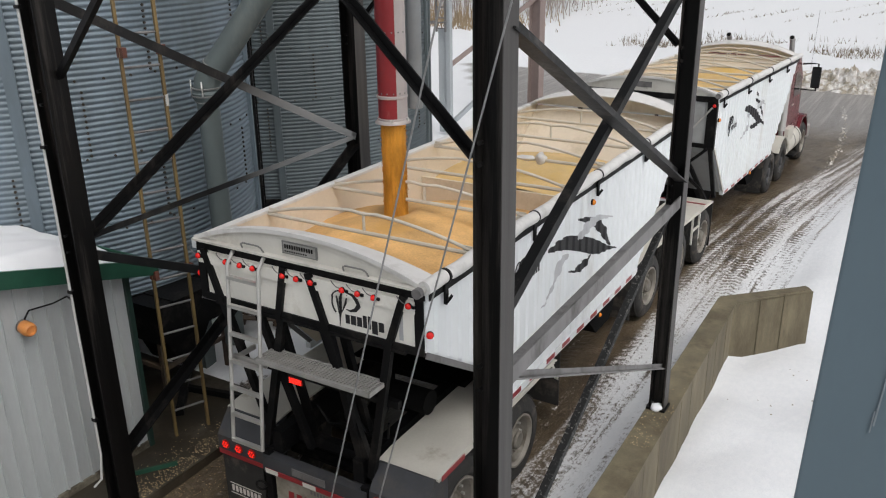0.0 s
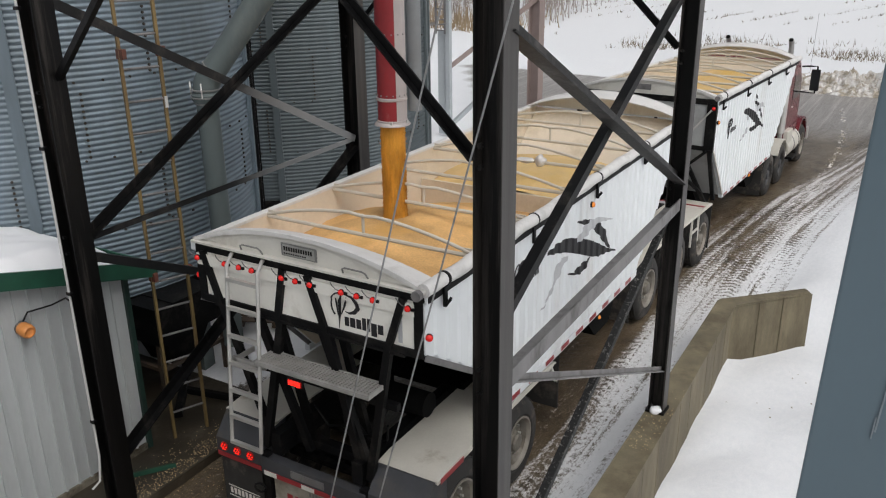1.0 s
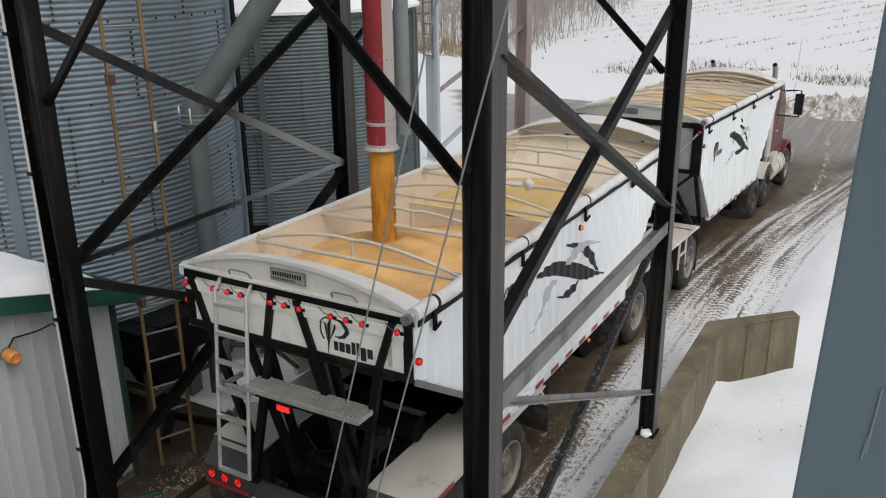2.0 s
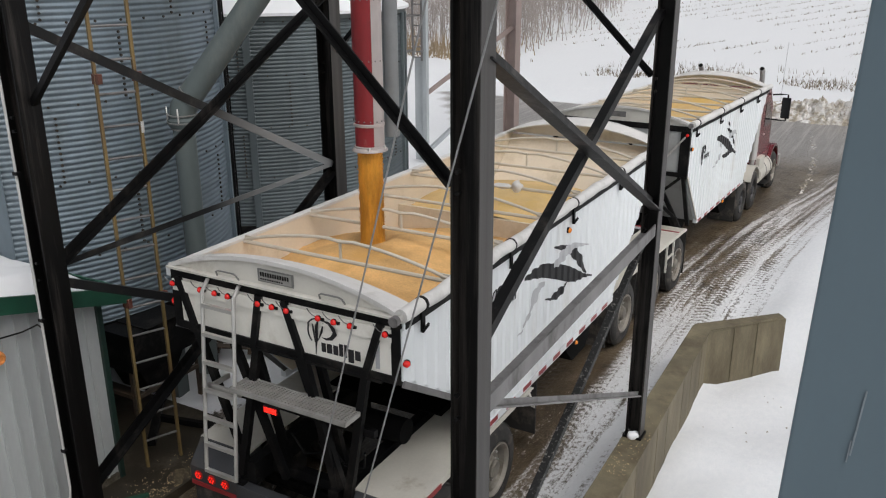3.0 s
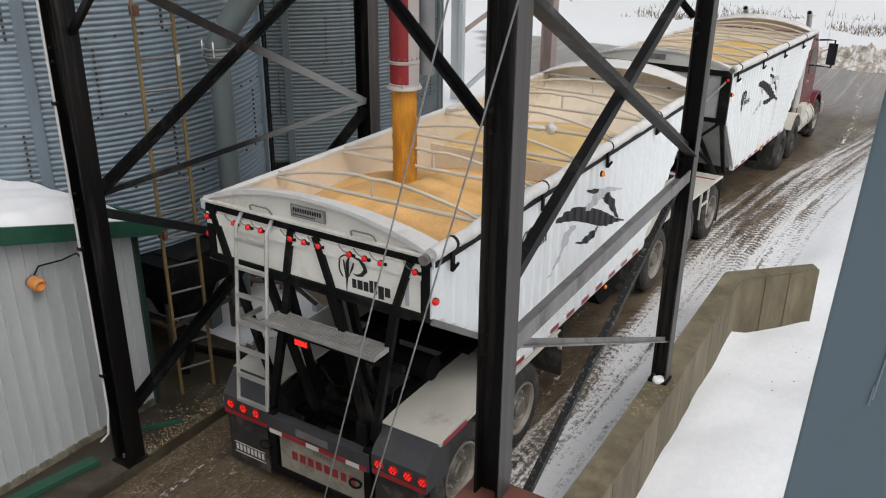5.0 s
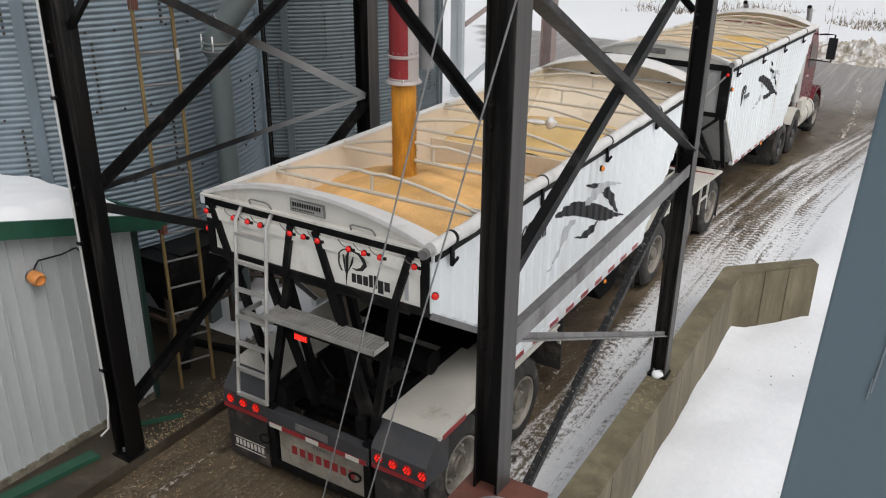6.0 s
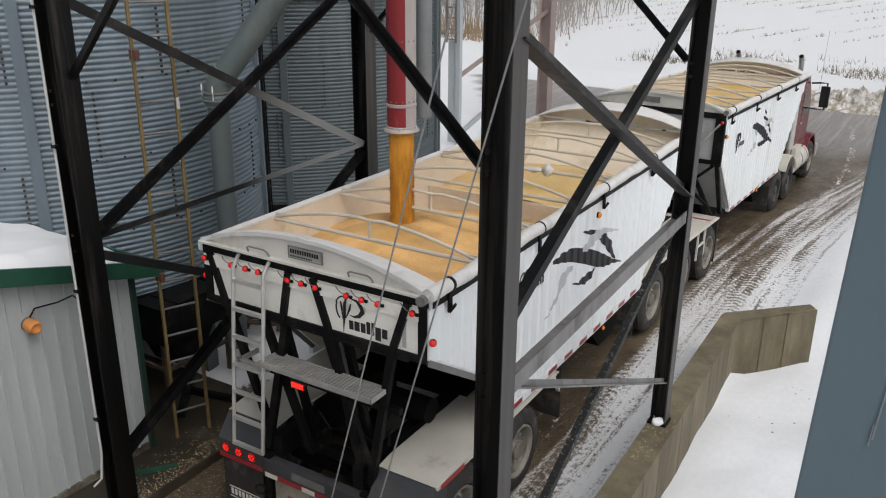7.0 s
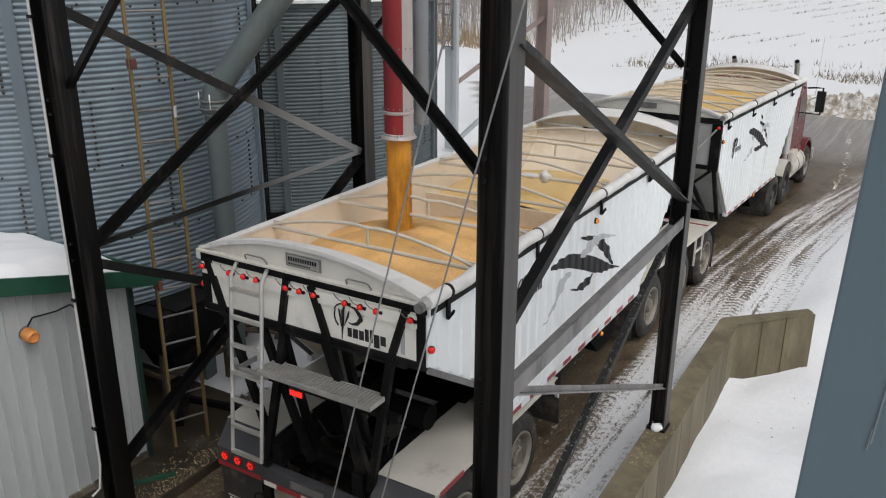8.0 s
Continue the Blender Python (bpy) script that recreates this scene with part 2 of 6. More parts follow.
def lathe(profile, p, q, seg=32, bm=None, caps=True):
    """Turns a profile of (radius, distance from p towards q) about the line p-q."""
    m, _ = frame_of(p, q)
    bm = bm or bmesh.new()
    rings = [[bm.verts.new(m @ Vector((r * math.cos(2 * math.pi * k / seg), r * math.sin(2 * math.pi * k / seg), d))) for k in range(seg)]
             for r, d in profile]
    for a, b in zip(rings, rings[1:]):
        for k in range(seg):
            bm.faces.new((a[k], a[(k + 1) % seg], b[(k + 1) % seg], b[k]))
    if caps:
        bm.faces.new(rings[0][::-1])
        bm.faces.new(rings[-1])
    return bm


# ---- ground: one sheet, from the loading lane to the hills ----
def smooth(a, b, v):
    t = min(1.0, max(0.0, (v - a) / (b - a)))
    return t * t * (3 - 2 * t)


def road_edge_far(x):
    return 30.5 - 0.05 * x + 0.012 * min(0, x + 4) ** 2 * 0.4


def lane_shift(y):
    """The lane swings towards +x as it leaves the yard."""
    return 0.010 * max(0.0, min(y, 24) - 8) ** 2


def ground_height(x, y):
    """The lane dips gently ahead, snow lies against the wall's outer face, a bank rises by the bins and a hill behind the road."""
    z = -0.022 * max(0.0, min(y, 26) - 9)
    z += 0.05 * smooth(2.55, 2.75, x) * (1 - smooth(2.9, 4.5, x)) * (1 - smooth(3, 6.5, y)) - 0.09 * smooth(2.3, 2.8, x) * smooth(3, 6.5, y) * (1 - smooth(8, 11, y))
    z += 0.35 * smooth(-2.1, -3.4, x) * smooth(2.0, 3.4, y) * (1 - smooth(13, 18, y))
    z += 0.10 * smooth(1.6, 2.3, x) * (1 - smooth(2.32, 2.4, x)) * smooth(0.5, 2.0, y) * (1 - smooth(5.0, 6.0, y))
    z += 0.25 * smooth(2.4, 3.6, x) * smooth(7.5, 9, y) * (1 - smooth(20, 30, y))
    d = y - road_edge_far(x)
    z += 0.45 * smooth(0, 2.5, d)
    far = math.hypot(x, y)
    z += 0.052 * max(0.0, d - 14) + 0.0006 * max(0.0, d - 30) ** 2 * smooth(-60, 40, x - 0.2 * y) * (1 if far < 400 else 0)
    if d > 40:
        z += 1.2 * noise.noise((x * 0.02, y * 0.02, 0.3)) * smooth(40, 90, d)
    return z


def cover(x, y):
    """How muddy and how much open wet road there is: (mud, road)."""
    s = x - lane_shift(y)
    w = 0.22 * noise.noise((x * 0.7, y * 0.25, 5.1)) + 0.1 * noise.noise((x * 2.3, y * 0.5, 1.7))
    left = -2.9 + 0.9 * smooth(1.8, 3.4, y) - 1.4 * smooth(12, 18, y)
    near = 1 - smooth(5.5, 8.5, y)
    edge = 1.22 - 0.1 * (1 - near)
    churned = 0.27 * near + 0.46 * (1 - near)
    clean = 1.85 * near + (2.05 + 0.05 * max(0.0, y - 10)) * (1 - near)
    mud = 1 - (1 - churned) * smooth(edge - 0.3, edge + 0.3, s + w)
    mud *= 1 - 0.55 * smooth(clean - 0.25, clean + 0.25, s + w) - 0.45 * smooth(clean + 0.55, clean + 1.1, s + w)
    mud *= smooth(left - 0.3, left + 0.2, x + w)
    if x > 2.5 and y < 7.3:
        mud = 0.0
    mud = max(mud, 0.97 * smooth(18.5, 24, y + 2 * w) * (1 - smooth(6.5, 9.5, x + 2 * w)) * smooth(left - 0.3, left + 0.2, x + w))
    side = 17.5 if x > -7 else 17.5 + (-7 - x) * 1.55
    side += 1.2 * w + 7.0 * smooth(-4.5, -2.0, x)
    road = (0.75 * smooth(side - 5.5, side + 1.5, y) + 0.25 * smooth(side, side + 3, y)) * (1 - smooth(0.2, 1.4, y + w - road_edge_far(x))) * (1 - smooth(14, 20, x))
    if x < -4.5:
        road = smooth(side - 0.8, side + 0.8, y) * (1 - smooth(-0.6, 0.4, y + w - road_edge_far(x)))
    return mud * (1 - smooth(31, 32.5, y)), road


def spread(a, b, step, far_a, far_b, grow):
    vals = list(np.arange(a, b + 1e-6, step))
    s, v = step, b
    while v < far_b:
        s *= grow
        v += s
        vals.append(v)
    s, v = step, a
    while v > far_a:
        s *= grow
        v -= s
        vals.insert(0, v)
    return vals


def ground_material():
    m = bpy.data.materials.new("snow_mud_and_road")
    m.use_nodes = True
    n, link = m.node_tree.nodes, m.node_tree.links.new
    b = n["Principled BSDF"]
    co = n.new("ShaderNodeTexCoord")

    def noise_tex(scale, detail, stretch=(1, 1, 1), rough=0.6):
        mp = n.new("ShaderNodeMapping")
        mp.inputs["Scale"].default_value = stretch
        link(co.outputs["Object"], mp.inputs["Vector"])
        t = n.new("ShaderNodeTexNoise")
        t.inputs["Scale"].default_value, t.inputs["Detail"].default_value, t.inputs["Roughness"].default_value = scale, detail, rough
        link(mp.outputs[0], t.inputs["Vector"])
        return t.outputs["Fac"]

    def math_node(op, a, c):
        k = n.new("ShaderNodeMath")
        k.operation = op
        for i, v in enumerate((a, c)):
            if isinstance(v, (int, float)):
                k.inputs[i].default_value = v
            else:
                link(v, k.inputs[i])
        return k.outputs[0]

    def ramp(v, lo, hi):
        k = n.new("ShaderNodeMapRange")
        k.inputs["From Min"].default_value, k.inputs["From Max"].default_value = lo, hi
        link(v, k.inputs["Value"])
        return k.outputs[0]

    def blend(fac, one, two):
        k = n.new("ShaderNodeMix")
        k.data_type = "RGBA"
        link(fac, k.inputs[0])
        for i, v in ((6, one), (7, two)):
            if isinstance(v, tuple):
                k.inputs[i].default_value = (*v, 1)
            else:
                link(v, k.inputs[i])
        return k.outputs[2]

    mud_at, road_at, lane_at = (n.new("ShaderNodeAttribute") for _ in range(3))
    mud_at.attribute_name, road_at.attribute_name, lane_at.attribute_name = "mud", "road", "lane"
    cut, along = n.new("ShaderNodeSeparateXYZ"), n.new("ShaderNodeCombineXYZ")
    link(co.outputs["Object"], cut.inputs[0])
    link(lane_at.outputs["Fac"], along.inputs[0])
    link(cut.outputs["Y"], along.inputs[1])

    def lane_noise(scale, detail, stretch, rough=0.6):
        mp = n.new("ShaderNodeMapping")
        mp.inputs["Scale"].default_value = stretch
        link(along.outputs[0], mp.inputs["Vector"])
        t = n.new("ShaderNodeTexNoise")
        t.inputs["Scale"].default_value, t.inputs["Detail"].default_value, t.inputs["Roughness"].default_value = scale, detail, rough
        link(mp.outputs[0], t.inputs["Vector"])
        return t.outputs["Fac"]

    mud = mud_at.outputs["Fac"]
    tracks = lane_noise(1.0, 6, (6.5, 0.22, 1), 0.62)
    ruts = lane_noise(1.0, 2, (2.6, 0.06, 1))
    lumps = noise_tex(11.0, 9, (1.3, 0.75, 1), 0.75)
    grains = noise_tex(60, 4)
    stain = noise_tex(0.9, 4, (1, 0.4, 1))
    fleck = noise_tex(30.0, 5, (1.3, 0.7, 1), 0.7)
    # chevrons pressed by the tyres, in some of the ruts only
    fold = math_node("PINGPONG", lane_at.outputs["Fac"], 0.17)
    wander = math_node("MULTIPLY", lumps, 9.0)
    phase = math_node("ADD", math_node("ADD", math_node("MULTIPLY", cut.outputs["Y"], 44.0), math_node("MULTIPLY", fold, 30.0)), wander)
    tread = math_node("MULTIPLY", math_node("SINE", phase, 0.0), ramp(ruts, 0.47, 0.56))
    snow = blend(ramp(lumps, 0.3, 0.7), (0.66, 0.68, 0.71), (0.74, 0.75, 0.77))
    worn = blend(ramp(fleck, 0.35, 0.65), (0.36, 0.34, 0.32), (0.66, 0.65, 0.65))
    snow = blend(ramp(mud, 0.12, 0.62), snow, worn)
    earth = blend(ramp(stain, 0.35, 0.65), (0.038, 0.027, 0.016), (0.15, 0.115, 0.072))
    earth = blend(ramp(lumps, 0.42, 0.66), earth, (0.105, 0.075, 0.048))
    puddle = noise_tex(1.7, 6, (1, 0.55, 1), 0.65)
    earth = blend(ramp(puddle, 0.54, 0.62), earth, (0.048, 0.035, 0.022))
    earth = blend(ramp(math_node("ADD", math_node("MULTIPLY", puddle, -0.6), math_node("MULTIPLY", fleck, 0.75)), 0.12, 0.2), earth, (0.2, 0.165, 0.125))
    # slush left between the tracks
    slush = math_node("ADD", math_node("MULTIPLY", tracks, 0.52), math_node("ADD", math_node("MULTIPLY", lumps, 0.26), math_node("MULTIPLY", fleck, 0.3)))
    slush = math_node("ADD", slush, math_node("MULTIPLY", tread, 0.035))
    keep = math_node("SUBTRACT", mud, math_node("MULTIPLY", math_node("MULTIPLY", math_node("SUBTRACT", slush, 0.535), 5.0), ramp(mud, 0.0, 0.2)))
    base = blend(ramp(keep, 0.25, 0.6), snow, earth)
    # the wet far road, streaked lengthwise with old snow
    tar = blend(ramp(lumps, 0.3, 0.7), (0.15, 0.142, 0.134), (0.25, 0.237, 0.225))
    tar = blend(ramp(tracks, 0.47, 0.62), tar, (0.3, 0.287, 0.275))
    tar = blend(ramp(math_node("ADD", math_node("MULTIPLY", tracks, 0.6), math_node("MULTIPLY", fleck, 0.4)), 0.58, 0.66), tar, (0.5, 0.49, 0.48))
    base = blend(ramp(math_node("ADD", road_at.outputs["Fac"], math_node("MULTIPLY", math_node("MULTIPLY", math_node("SUBTRACT", lumps, 0.5), 0.9), ramp(road_at.outputs["Fac"], 0.0, 0.3))), 0.25, 0.7), base, tar)
    link(base, b.inputs["Base Color"])
    wet = math_node("MAXIMUM", ramp(keep, 0.3, 0.62), road_at.outputs["Fac"])
    rg = n.new("ShaderNodeMapRange")
    rg.inputs["To Min"].default_value, rg.inputs["To Max"].default_value = 0.8, 0.34
    link(wet, rg.inputs["Value"])
    link(rg.outputs[0], b.inputs["Roughness"])
    relief = math_node("MULTIPLY", math_node("ADD", tracks, math_node("MULTIPLY", tread, 0.18)), ramp(mud, 0.05, 0.4))
    height = math_node("ADD", math_node("MULTIPLY", lumps, 0.45), math_node("ADD", math_node("MULTIPLY", grains, 0.12), math_node("MULTIPLY", relief, 0.9)))
    bp = n.new("ShaderNodeBump")
    bp.inputs["Strength"].default_value, bp.inputs["Distance"].default_value = 0.5, 0.05
    link(height, bp.inputs["Height"])
    link(bp.outputs[0], b.inputs["Normal"])
    return m


def build_ground():
    xs = spread(-3.5, 6.0, 0.13, -420, 420, 1.09)
    ys = spread(-8.0, 31.0, 0.16, -220, 620, 1.06)
    verts, mud, road, lane = [], [], [], []
    for y in ys:
        for x in xs:
            u, r = cover(x, y)
            z = ground_height(x, y)
            if -4 < x < 8 and y < 32:
                rut = noise.noise((x * 3.2, y * 0.5, 2.0)) * 0.5 + noise.noise((x * 7, y * 4, 4.0)) * 0.3
                z += rut * 0.035 * (0.5 + u)
            if 2.5 < x < 4.4 and y < 9:
                z += 0.05 * noise.noise((x * 1.6, y * 1.3, 3.0)) + 0.03 * noise.noise((x * 4.0, y * 4.0, 1.0))
            z += 0.05 * noise.noise((x * 0.8, y * 0.8, 9.0)) * (1 - max(u, r))
            verts.append((x, y, z))
            mud.append(u)
            road.append(r)
            lane.append(x - lane_shift(y))
    k = len(xs)
    faces = [(j * k + i, j * k + i + 1, (j + 1) * k + i + 1, (j + 1) * k + i) for j in range(len(ys) - 1) for i in range(k - 1)]
    me = bpy.data.meshes.new("ground")
    me.from_pydata(verts, [], faces)
    for name, vals in (("mud", mud), ("road", road), ("lane", lane)):
        at = me.attributes.new(name, "FLOAT", "POINT")
        at.data.foreach_set("value", vals)
    me.materials.append(ground_material())
    me.shade_smooth()
    tagged(new("ground", me), "snowy ground with a muddy rutted loading lane and a wet road", "ground", kind="structure")


build_ground()

# ---- concrete: the retaining wall beside the lane, the ledge on the other side ----
def retaining_wall():
    wall = thing("retaining_wall", "damp weathered concrete retaining wall with a bent end", "wall", (2.5, 2.0, -0.3), kind="structure")
    outline = [(2.42, -4.5), (2.72, -4.5), (2.715, 1.4), (2.68, 3.2), (2.585, 6.09), (3.48, 7.08), (3.36, 7.22), (2.335, 6.2), (2.38, 3.9), (2.415, 1.2)]
    bm = prism(outline, "z", -0.4, 0.80)
    edges = [e for e in bm.edges if all(v.co.z > 0.7 for v in e.verts)]
    bmesh.ops.bevel(bm, geom=edges, offset=0.03, segments=3, affect="EDGES")
    part("wall_body", bm, M_CONCRETE, wall)
    # form joints on the outer face
    for y in (-2.2, -1.1, -0.1, 0.9, 1.75, 2.3, 3.15, 3.65, 4.5, 5.0, 5.65):
        x = 2.7175 if y < 1.4 else 2.715 - (y - 1.4) * 0.0194 if y < 3.2 else 2.68 - (y - 3.2) * 0.0329
        part("form_joint", box(x - 0.01, x + 0.003, y - 0.004, y + 0.004, -0.2, 0.76), M_DARKER_CONCRETE, wall)
    for s in (0.33, 0.63):
        p = Vector((2.585, 6.09, 0)).lerp(Vector((3.48, 7.08, 0)), s)
        part("form_joint", bar(p + Vector((0.003, -0.003, -0.2)), p + Vector((0.003, -0.003, 0.78)), 0.012, 0.012, (1, -1, 0)), M_DARKER_CONCRETE, wall)


M_DARKER_CONCRETE = surface("stained_concrete", (0.11, 0.095, 0.06), 0.85, 0.0, 0.3, 5, 40, 0.2)
retaining_wall()
bm = box(-7.0, -1.97, -9.0, 1.75, -0.3, 0.12, 0.02)
solo("concrete_ledge", bm, M_LEDGE, "dirty concrete ledge along the lane under the shed", "ledge", (-3, -3, -0.3), kind="structure")

# ---- corrugated bins ----
def bin_tower(center, radius, top, bottom, label, roof=True, pitch=0.0677, sheet=M_GALV):
    x, y = center
    b = thing("grain_bin", label, "grain bin", (x, y, bottom), group="corrugated grain bins")
    seg, ring = 120, 0.92
    rows = int((top - bottom) / pitch * 6)
    verts, faces = [], []
    for j in range(rows + 1):
        z = bottom + (top - bottom) * j / rows
        u = 2 * math.pi * (z - bottom) / pitch
        r = radius + 0.0075 * math.cos(u) - 0.0012 * math.cos(2 * u)
        for i in range(seg):
            a = 2 * math.pi * i / seg
            verts.append((r * math.cos(a), r * math.sin(a), z - bottom))
    for j in range(rows):
        for i in range(seg):
            k = (i + 1) % seg
            faces.append((j * seg + i, j * seg + k, (j + 1) * seg + k, (j + 1) * seg + i))
    me = bpy.data.meshes.new("bin_wall")
    me.from_pydata(verts, [], faces)
    me.materials.append(sheet)
    me.shade_smooth()
    w = new("bin_wall", me)
    w.parent = b
    OFFSET[w] = OFFSET[b]
    # seam straps and bolt rows on the side towards the lane
    toward = math.atan2(-5.3 - y, 4.7 - x)
    bolts = bmesh.new()
    z = bottom + ring
    k = 0
    while z < top:
        for i in range(26):
            a = toward + radians(-75 + i * 6)
            p = Vector((x + (radius + 0.012) * math.cos(a), y + (radius + 0.012) * math.sin(a), z))
            rod(p, p + Vector((math.cos(a), math.sin(a), 0)) * 0.016, 0.015, 6, bm=bolts)
        for i in range(5):
            a = toward + radians(-70 + 32 * i + (16 if k % 2 else 0))
            for s in range(12):
                zz = z + 0.04 + s * pitch
                if zz < top:
                    p = Vector((x + (radius + 0.008) * math.cos(a), y + (radius + 0.008) * math.sin(a), zz))
                    rod(p, p + Vector((math.cos(a), math.sin(a), 0)) * 0.018, 0.017, 6, bm=bolts)
        z += ring
        k += 1
    part("bolts", bolts, M_RUST, b, "rusty bolt rows")["kind"] = "stuff"
    rim = lathe([(radius + 0.03, 0), (radius + 0.03, 0.08), (radius - 0.02, 0.08), (radius - 0.02, 0)], (x, y, top), (x, y, top + 1), 96)
    part("eave_ring", rim, M_GALV_PIPE, b)
    if roof:
        part("roof", lathe([(radius + 0.1, 0), (radius + 0.1, 0.05), (0.4, radius * 0.5), (0.01, radius * 0.5 + 0.02)], (x, y, top + 0.08), (x, y, top + 2), 64),
             M_SNOW, b, "snow-covered conical roof")
    for turn in (-3, 68, 74):
        a = toward + radians(turn)
        p = Vector((x + (radius + 0.03) * math.cos(a), y + (radius + 0.03) * math.sin(a), bottom))
        part("stiffener", bar(p, p + Vector((0, 0, top - bottom)), 0.13, 0.05, (math.cos(a), math.sin(a), 0)), sheet, b)
    if sheet is M_GALV:
        # a narrow dark ladder and a cable run up the seam beside the other bin
        rails = []
        for turn in (76.0, 79.5):
            a = toward + radians(turn)
            p = Vector((x + (radius + 0.09) * math.cos(a), y + (radius + 0.09) * math.sin(a), bottom))
            rails.append(p)
            part("ladder_rail", bar(p, p + Vector((0, 0, top - bottom)), 0.035, 0.02, (math.cos(a), math.sin(a), 0)), M_FRAME, b)
        for i in range(1, int((top - bottom) / 0.3)):
            up = Vector((0, 0, 0.3 * i))
            part("ladder_rung", rod(rails[0] + up, rails[1] + up, 0.01, 6), M_GREY_STEEL, b)
        a = toward + radians(71)
        p = Vector((x + (radius + 0.06) * math.cos(a), y + (radius + 0.06) * math.sin(a), bottom))
        part("cable", rod(p, p + Vector((0, 0, top - bottom)), 0.03, 10), M_FRAME, b, "black cable run")
    part("bottom_band", lathe([(radius + 0.03, 0), (radius + 0.03, 0.12), (radius - 0.02, 0.12), (radius - 0.02, 0)], (x, y, bottom - 0.1), (x, y, bottom), 80), M_FRAME, b)
    # Shade beneath the bin is painted in as a near-black cone.
    part("hopper_cone", lathe([(radius - 0.03, 0), (radius - 0.06, -0.25), (0.9, -0.95), (0.85, -1.0)], (x, y, bottom - 0.03), (x, y, bottom + 1), 64), M_SHADE_BLACK, b, "hopper bottom coloured near-black for shade", smooth=True)
    for i in range(7):
        a = toward + radians(-63 + i * 24)
        p = Vector((x + (radius - 0.1) * math.cos(a), y + (radius - 0.1) * math.sin(a), 0.0))
        part("leg", bar(p, p + Vector((0, 0, bottom - 0.02)), 0.2, 0.14, (math.cos(a), math.sin(a), 0)), M_GALV_PIPE, b, "grey steel leg")
    return b


M_RUST = surface("rusty_bolts", (0.035, 0.028, 0.02), 0.8, 0.1, 0.4, 20, 80, 0.1)
# A darker tone of M_GALV for the second bin.
M_GALV_DARKER = surface("darker_galvanised", (0.105, 0.128, 0.138), 0.6, 0.2, 0.35, 0.9, 30, 0.08, (0.07, 0.085, 0.09), 0.55, (1, 1, 0.2))
bin_tower((-6.78, 2.09), 3.12, 9.5, 1.45, "ribbed galvanised steel grain bin with rusty bolt rows")
bin_tower((-7.6, 8.5), 3.12, 4.8, 1.1, "darker galvanised grain bin under a snowy roof", sheet=M_GALV_DARKER)

# ---- the steel loadout tower: four H legs and crossed braces ----
LEG_A, LEG_B, LEG_C, LEG_D = (-2.093, -0.712), (2.614, -1.335), (2.50, 2.84), (-2.218, 3.869)
Z_TOP = 9.5


M_SPECKLED = surface("black_steel_with_rime", (0.012, 0.012, 0.012), 0.6, 0.0, 0.5, 40, 60, 0.2, (0.35, 0.34, 0.32), 0.64, gloss=0.25)


def far_lit_steel():
    """Black angle iron; the light on its end towards the spout is painted into the colour."""
    m = surface("far_lit_black_steel", (0.009, 0.009, 0.0095), 0.5, 0.0, 0.5, 3.0, 40, 0.12, (0.05, 0.045, 0.04), 0.6, gloss=0.3)
    n, link = m.node_tree.nodes, m.node_tree.links.new
    b = n["Principled BSDF"]
    old = b.inputs["Base Color"].links[0].from_socket
    co, cut, far_light = n.new("ShaderNodeTexCoord"), n.new("ShaderNodeSeparateXYZ"), n.new("ShaderNodeMapRange")
    link(co.outputs["Object"], cut.inputs[0])
    far_light.inputs["From Min"].default_value, far_light.inputs["From Max"].default_value = 0.5, 1.9
    far_light.inputs["To Max"].default_value = 0.85
    link(cut.outputs["Y"], far_light.inputs["Value"])
    mix = n.new("ShaderNodeMix")
    mix.data_type = "RGBA"
    mix.inputs[7].default_value = (0.27, 0.275, 0.28, 1)
    link(far_light.outputs[0], mix.inputs[0])
    link(old, mix.inputs[6])
    link(mix.outputs[2], b.inputs["Base Color"])
    return m


M_FAR_LIT = far_lit_steel()
M_GREY_BLACK = surface("scuffed_black_steel", (0.010, 0.010, 0.010), 0.5, 0.0, 0.5, 3.0, 40, 0.12, (0.075, 0.07, 0.068), 0.6, (1.5, 1.5, 0.8), gloss=0.3)


# Lighter than M_LEG: the sky's reflection on +x faces is put into this colour.
M_LIT_FLANGE = surface("sky_lit_flange", (0.06, 0.056, 0.054), 0.5, 0.1, 0.5, 2.0, 30, 0.15, (0.035, 0.03, 0.028), 0.58, (6.0, 6.0, 0.2), gloss=0.4)


